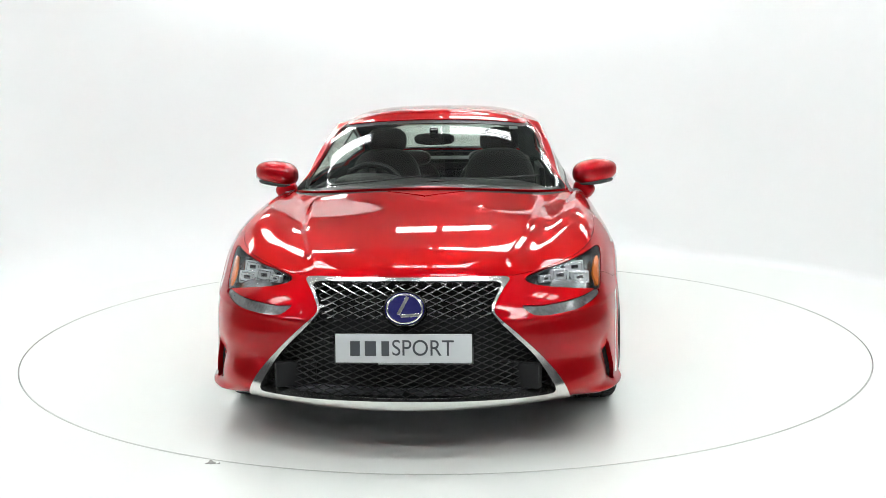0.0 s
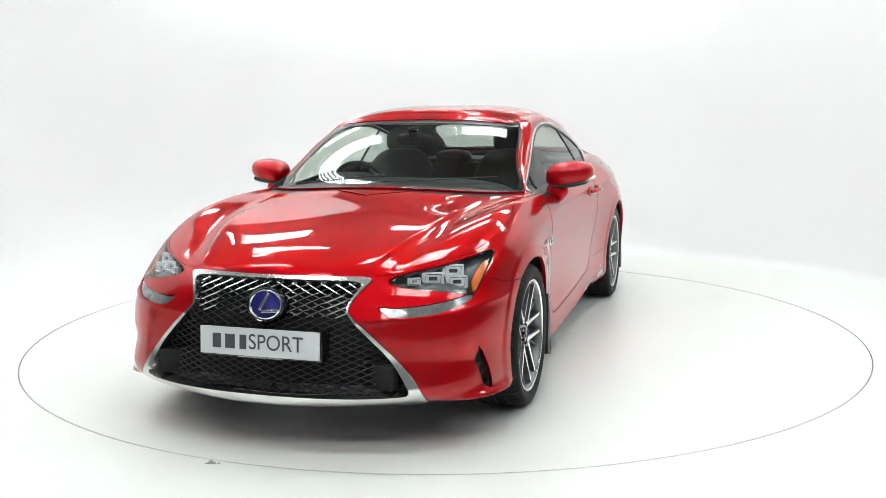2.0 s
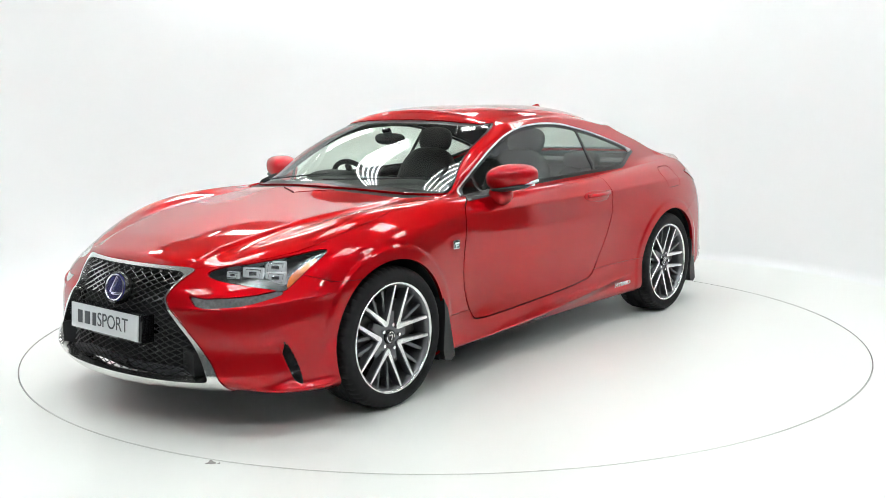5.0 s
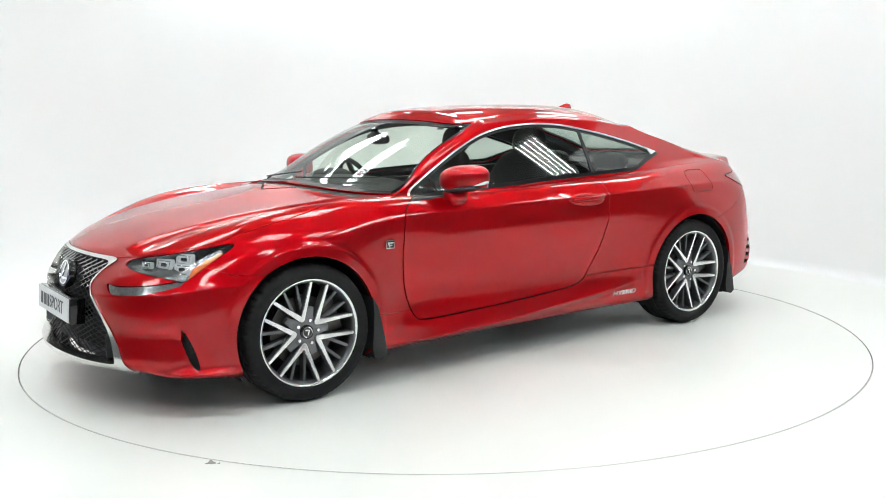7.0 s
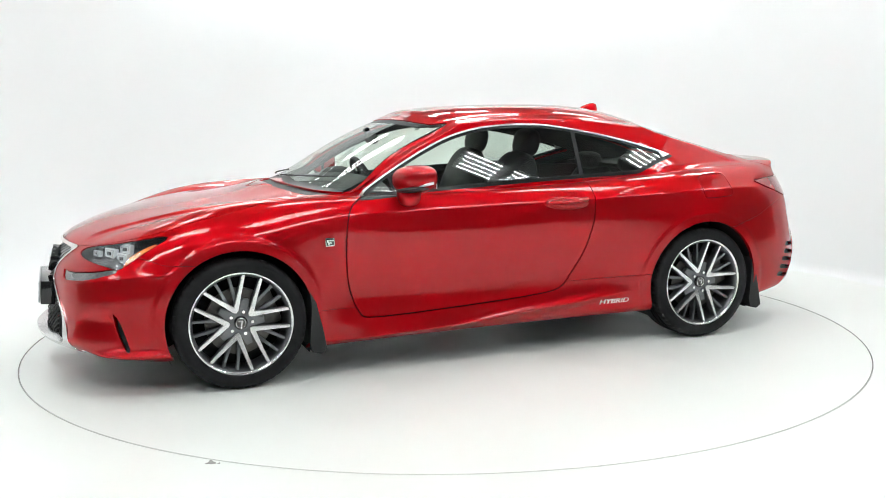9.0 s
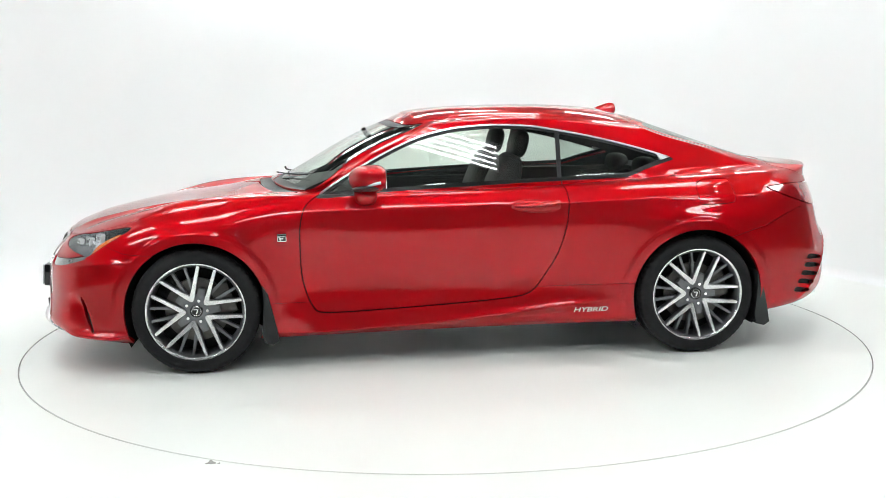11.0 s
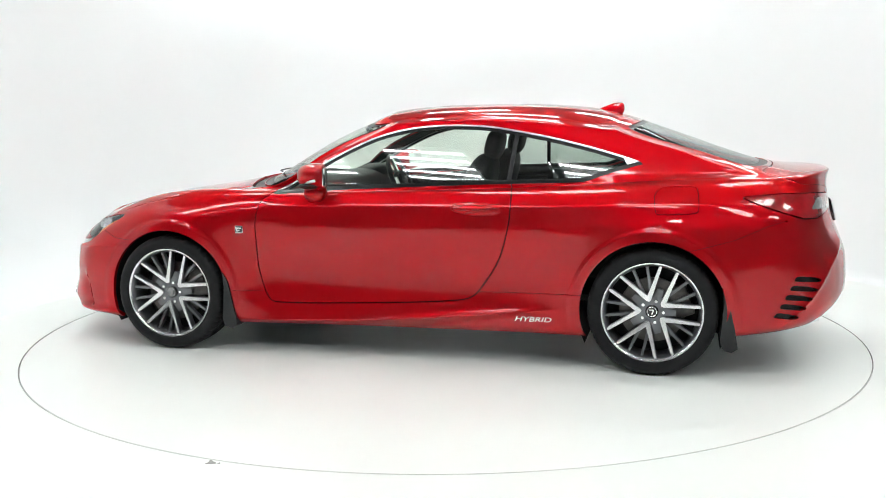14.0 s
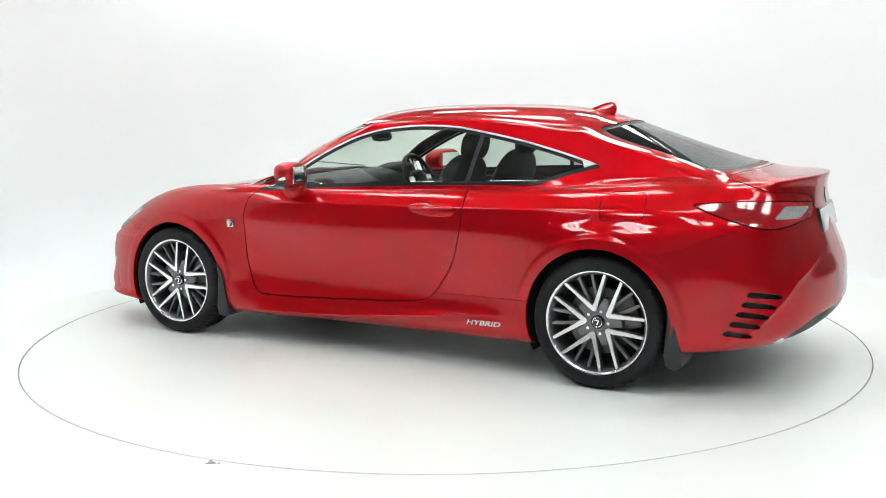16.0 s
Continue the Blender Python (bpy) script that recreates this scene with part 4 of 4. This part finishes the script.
def lettering(text, size, material, parent, m, name="lettering", depth=0.0008, squeeze=1.0, shear=0.0):
    cu = bpy.data.curves.new("t", "FONT")
    cu.body, cu.size, cu.extrude, cu.shear = text, size, depth, shear
    cu.align_x, cu.align_y = "CENTER", "CENTER"
    tmp = bpy.data.objects.new("t", cu)
    me = bpy.data.meshes.new_from_object(tmp)
    bpy.data.objects.remove(tmp)
    me.transform(m @ Matrix.Diagonal((squeeze, 1, 1, 1)))
    me.materials.clear()
    me.materials.append(material)
    me.name = name
    ob = new(name, me)
    ob.parent = parent
    return ob


def emblem(car):
    m = pose(2.222, 0, 0.598, 0, 90 - 14, 0) @ pose(0, 0, 0, 0, 0, 90)
    sq = Matrix.Diagonal((1.22, 1.0, 1.0, 1))
    e = part("front_emblem", lathe([(0.0, 0.004), (0.060, 0.004), (0.064, 0.0), (0.064, -0.02)], 56, m @ sq), BLUE, car, "oval blue emblem with a chrome ring")
    part("emblem_ring", lathe([(0.053, 0.004), (0.056, 0.008), (0.060, 0.006), (0.0605, 0.002)], 56, m @ sq), CHROME, e)
    part("emblem_bezel", lathe([(0.062, 0.0), (0.069, 0.004), (0.073, -0.004), (0.073, -0.03)], 56, m @ sq), BLACK, e)
    part("emblem_mark", join(box(0.014, 0.080, 0.005, m @ pose(-0.006, 0.012, 0.006, 0, 0, -28), 0.002), box(0.075, 0.012, 0.005, m @ pose(0.022, -0.026, 0.006, 0, 0, 4), 0.002)), CHROME, e)


def headlamp_cells(car):
    for sg in (1, -1):
        for x, y, z, s in ((1.955, 0.625, 0.682, 1.0), (1.885, 0.690, 0.706, 1.0), (1.905, 0.712, 0.665, 1.0), (2.015, 0.565, 0.678, 0.6)):
            m = Matrix.Translation((x - 0.016, sg * (y - 0.010), z)) @ pose(0, 0, 0, 0, 0, sg * 28) @ pose(0, 0, 0, 0, 80, 0)
            c = part("projector_cell", box(0.054 * s, 0.092 * s, 0.024, m, 0.006), SILVERLENS, car, "silver projector cell in the headlamp")
            part("cell_lens", box(0.018 * s, 0.036 * s, 0.008, m @ pose(0, 0, 0.010), 0.004), DARKCHROME, c)
            part("cell_rim", tube([m @ Vector((a * 0.020 * s, b * 0.036 * s, 0.012)) for a, b in ((-1, -0.8), (-0.8, 1), (1, 0.8), (0.8, -1))], 0.0028, 6, closed=True), CHROME, c)


def blob(rx, ry, rz, m, power=2.6, nu=28, nv=18, warp=None):
    """A superellipsoid."""
    bm = bmesh.new()
    sp = lambda c, e: math.copysign(abs(c) ** e, c)
    e = 2 / power
    rows = []
    for j in range(1, nv):
        ph = -math.pi / 2 + math.pi * j / nv
        rows.append([bm.verts.new((rx * sp(math.cos(ph), e) * sp(math.cos(2 * math.pi * i / nu), e), ry * sp(math.cos(ph), e) * sp(math.sin(2 * math.pi * i / nu), e), rz * sp(math.sin(ph), e))) for i in range(nu)])
    lo, hi = bm.verts.new((0, 0, -rz)), bm.verts.new((0, 0, rz))
    for p, q in zip(rows[:-1], rows[1:]):
        for i in range(nu):
            bm.faces.new((p[i], p[(i + 1) % nu], q[(i + 1) % nu], q[i]))
    for i in range(nu):
        bm.faces.new((lo, rows[0][(i + 1) % nu], rows[0][i]))
        bm.faces.new((hi, rows[-1][i], rows[-1][(i + 1) % nu]))
    if warp:
        for v in bm.verts:
            v.co = warp(v.co.copy())
    bmesh.ops.transform(bm, matrix=m, verts=bm.verts)
    return bm


def mirrors(car):
    for sg in (1, -1):
        def shape(c):
            # fuller inboard, tapering and sweeping back outboard, flat rear face
            o = c.y / 0.125
            c.z *= 1 - 0.16 * max(0, o) - 0.10 * o * o * (c.z < 0)
            c.x = c.x * (1 - 0.12 * max(0, o)) - 0.030 * o
            if c.x < 0:
                c.x *= 0.68
            c.z += 0.012 * o
            c.x = max(c.x, -0.046 - 0.030 * o)
            return c
        m = pose(0.432, sg * 0.905, 1.013) @ Matrix.Diagonal((1, sg, 1, 1))
        bm = blob(0.112, 0.125, 0.072, m, 2.7, 36, 24, shape)
        if sg < 0:
            bmesh.ops.reverse_faces(bm, faces=bm.faces)
        cap = part("door_mirror", bm, RED, car, "red door mirror with a silver indicator strip")
        low = blob(0.072, 0.108, 0.018, pose(0.460, sg * 0.900, 0.960, -sg * -7, 0, sg * 13), 2.4, 30, 10)
        part("mirror_base", low, BLACK_MATT, cap, "black mirror underside")
        ind = tube([(0.49, sg * 0.93, 0.975), (0.468, sg * 0.985, 0.982), (0.425, sg * 1.022, 0.992), (0.395, sg * 1.030, 0.998)], 0.009, 8, flat=0.9)
        part("indicator", ind, SILVERLENS, cap, "silver indicator strip")
        part("mirror_glass", box(0.006, 0.175, 0.092, pose(0.3845, sg * 0.905, 1.012, 0, 0, sg * 13.5), 0.002), CHROME, cap)
        stem = blob(0.062, 0.060, 0.050, pose(0.465, sg * 0.845, 0.925, sg * -38), 2.6, 24, 14)
        part("mirror_stem", stem, RED, cap)


def handles(car):
    for sg in (1, -1):
        cup = blob(0.140, 0.016, 0.036, pose(-0.45, sg * 0.884, 0.846, 0, -3), 2.2, 40, 14)
        c = part("door_handle", cup, RED, car, "red pull handle on the door")
        pts = [(-0.34 - 0.23 * t, sg * (0.892 + 0.040 * math.sin(math.pi * min(1, max(0, t))) ** 0.7), 0.852 + 0.012 * t) for t in [i / 14 for i in range(15)]]
        part("handle_grip", tube(pts, 0.0165, 12, flat=0.8), RED, c)


def small_parts(car):
    # shark-fin aerial
    def fin(c):
        t = (c.z + 0.032) / 0.064
        c.x = c.x * (1 - 0.66 * t) - 0.058 * t
        c.y *= 1 - 0.85 * t
        return c
    part("roof_aerial", blob(0.095, 0.030, 0.036, pose(-1.065, 0, 1.367, 0, -6), 3.2, 32, 18, fin), RED, car, "red shark-fin aerial")
    # wing badge and sill word
    for sg in (1, -1):
        b = part("wing_badge", box(0.048, 0.008, 0.044, pose(0.909, sg * 0.898, 0.712), 0.004), CHROME, car, "small square chrome badge")
        part("badge_face", box(0.040, 0.003, 0.034, pose(0.909, sg * 0.9025, 0.712), 0.001), BLACK, b)
        part("badge_mark", join(box(0.028, 0.003, 0.007, pose(0.905, sg * 0.9045, 0.720)), box(0.018, 0.003, 0.006, pose(0.910, sg * 0.9045, 0.708)), box(0.007, 0.003, 0.028, pose(0.920, sg * 0.9046, 0.711, 0, 20))), CHROME, b)
        m = pose(-0.753, sg * 0.899, 0.269, 90, 0, 180 if sg > 0 else 0)
        # letters coloured white in place of chrome gleam, readable at any angle
        lettering("HYBRID", 0.036, LETTER_WHITE, car, m, "sill_word", 0.002, 1.55, 0.25)
    # wipers
    for y0, y1, d0, d1 in ((0.02, 0.58, 0.05, 0.13), (-0.52, 0.0, 0.05, 0.10)):
        pts = []
        for i in range(11):
            t = i / 10
            y, d = y0 + (y1 - y0) * t, d0 + (d1 - d0) * t
            pts.append((float(np.interp(abs(y), [0, .3, .46, .6], [1.01, .985, .945, .895])) - d, y, 0.974 - 0.03 * abs(y) / 0.6 + 0.56 * d))
        part("wiper", tube(pts, 0.006, 6, flat=0.7), BLACK_MATT, car, "black windscreen wiper")
    # exhaust tips
    for sg in (1, -1):
        part("exhaust_tip", box(0.09, 0.13, 0.040, pose(-2.135, sg * 0.615, 0.285, 0, 6, sg * 26), 0.014), CHROME, car, "chrome exhaust tip")
    rp = part("rear_plate", box(0.008, 0.50, 0.112, pose(-2.298, 0, 0.805, 0, 14), 0.003), PLATE_WHITE, car, "pale grey rear show plate")
    part("plate_bracket", box(0.060, 0.515, 0.125, pose(-2.266, 0, 0.803, 0, 14), 0.006), BLACK, rp)
    part("rear_emblem", lathe([(0.0, 0.004), (0.04, 0.004), (0.045, -0.008)], 40, pose(-2.278, 0, 0.915, 0, -82)), BLACK, car, "round dark badge on the boot lid")


def seat(car, x, y, back=True, wide=0.50, material=None):
    s = part("front_seat" if back else "rear_seat", blob(0.26, wide / 2, 0.09, pose(x, y, 0.52, 0, -6), 3.2, 32, 14), LEATHER, car, "black leather seat")
    part("backrest", blob(0.085, wide / 2 * 0.94, 0.33, pose(x - 0.33, y, 0.80 if back else 0.68, 0, -20), 3.0, 32, 18), LEATHER, s)
    if back:
        part("headrest", blob(0.05, 0.13, 0.085, pose(x - 0.475, y, 1.165, 0, -14), 2.8, 24, 14), material or LEATHER, s)
    return s


def cabin(car):
    part("cabin_floor", box(2.7, 1.40, 0.04, pose(-0.35, 0, 0.36), 0.01), LEATHER, car, smooth=False)
    dash = blob(0.30, 0.68, 0.13, pose(0.70, 0, 0.845, 0, 8), 3.2, 40, 16)
    d = part("dashboard", dash, LEATHER, car, "black padded dashboard")
    part("instrument_hood", blob(0.10, 0.20, 0.06, pose(0.52, -0.36, 0.955, 0, 6), 2.4, 28, 12), LEATHER, d)
    part("centre_console", box(0.9, 0.24, 0.30, pose(0.15, 0, 0.55, 0, 8), 0.03), LEATHER, car)
    m = pose(0.33, -0.36, 0.90, 0, -66)
    ring = [m @ Vector((0.175 * math.cos(a), 0.175 * math.sin(a), 0)) for a in [2 * math.pi * k / 40 for k in range(40)]]
    sw = part("steering_wheel", tube(ring, 0.016, 8, closed=True), LEATHER, car, "black leather steering wheel")
    part("wheel_boss", blob(0.07, 0.08, 0.03, m, 2.6, 20, 10), LEATHER, sw)
    part("wheel_spokes", join(box(0.05, 0.30, 0.02, m, 0.004), box(0.15, 0.04, 0.02, m @ pose(0.08, 0, 0), 0.004)), SATIN, sw)
    for y in (0.37, -0.37):
        seat(car, 0.02, y)
    seat(car, -0.90, 0.30, False, 0.52)
    seat(car, -0.90, -0.30, False, 0.52)
    part("parcel_shelf", box(0.50, 1.20, 0.03, pose(-1.52, 0, 0.985), 0.01), LEATHER, car, "black parcel shelf")
    for y in (0.28, -0.28):
        part("rear_headrest", blob(0.06, 0.14, 0.06, pose(-1.26, y, 1.01), 2.6, 24, 12), LEATHER, car)
    for sg in (1, -1):
        part("door_card", box(1.30, 0.04, 0.50, pose(0.05, sg * 0.755, 0.66, 0, 0, 0), 0.015), LEATHER, car)
        part("rear_trim", box(0.9, 0.04, 0.50, pose(-1.1, sg * 0.68, 0.72, sg * 6), 0.015), LEATHER, car)
    mm = part("interior_mirror", blob(0.018, 0.115, 0.034, pose(0.40, 0, 1.20, 0, 12), 3.0, 28, 12), BLACK, car, "black interior mirror")
    part("mirror_foot", box(0.03, 0.05, 0.06, pose(0.42, 0, 1.235, 0, 30), 0.008), BLACK, mm)
    part("sticker", box(0.002, 0.05, 0.03, pose(0.265, 0.45, 1.262, 0, -52, 10)), PLATE_WHITE, car, "small pale sticker on the windscreen")
    part("headlining", box(0.85, 0.80, 0.02, pose(-0.42, 0, 1.285), 0.008), CREAM, car)


def build_car():
    car = new("car")
    car_body(car)
    underbody(car)
    for i, (x, left) in enumerate(((FRONT_AXLE, True), (REAR_AXLE, True), (FRONT_AXLE, False), (REAR_AXLE, False))):
        wheel(car, x, (0.893 if x > 0 else 0.898) * (1 if left else -1), radians((-15, -20, 31, 47)[i]), left)
    plate = grille(car)
    face = pose(2.2930, 0, 0.456, 0, -4) @ pose(0, 0, 0, 90, 0, 90)
    lettering("SPORT", 0.088, INK, plate, face @ pose(0.075, 0, 0), "plate_word", 0.0006, 0.92)
    for k, (cx, w) in enumerate(((-0.188, 0.038), (-0.128, 0.044), (-0.070, 0.030))):
        part("plate_bar", box(w, 0.058, 0.0012, face @ pose(cx, 0, 0)), INK, plate)
    emblem(car)
    headlamp_cells(car)
    mirrors(car)
    handles(car)
    small_parts(car)
    cabin(car)
    tagged(car, "glossy metallic red two-door coupe with a black spindle grille", "car")
    return car


car = build_car()


def motions():
    turn_car, turn_table = [], []
    for k in range(33):
        t = 0.5 * k
        turn_table.append((t, pose(0, 0, 0, 0, 0, spin(t))))
        turn_car.append((t, pose(0, 0, 0, 0, 0, spin(t)) @ pose(0.0581, -0.0230, 0)))
    walk(car, turn_car)
    walk(table, turn_table)


motions()
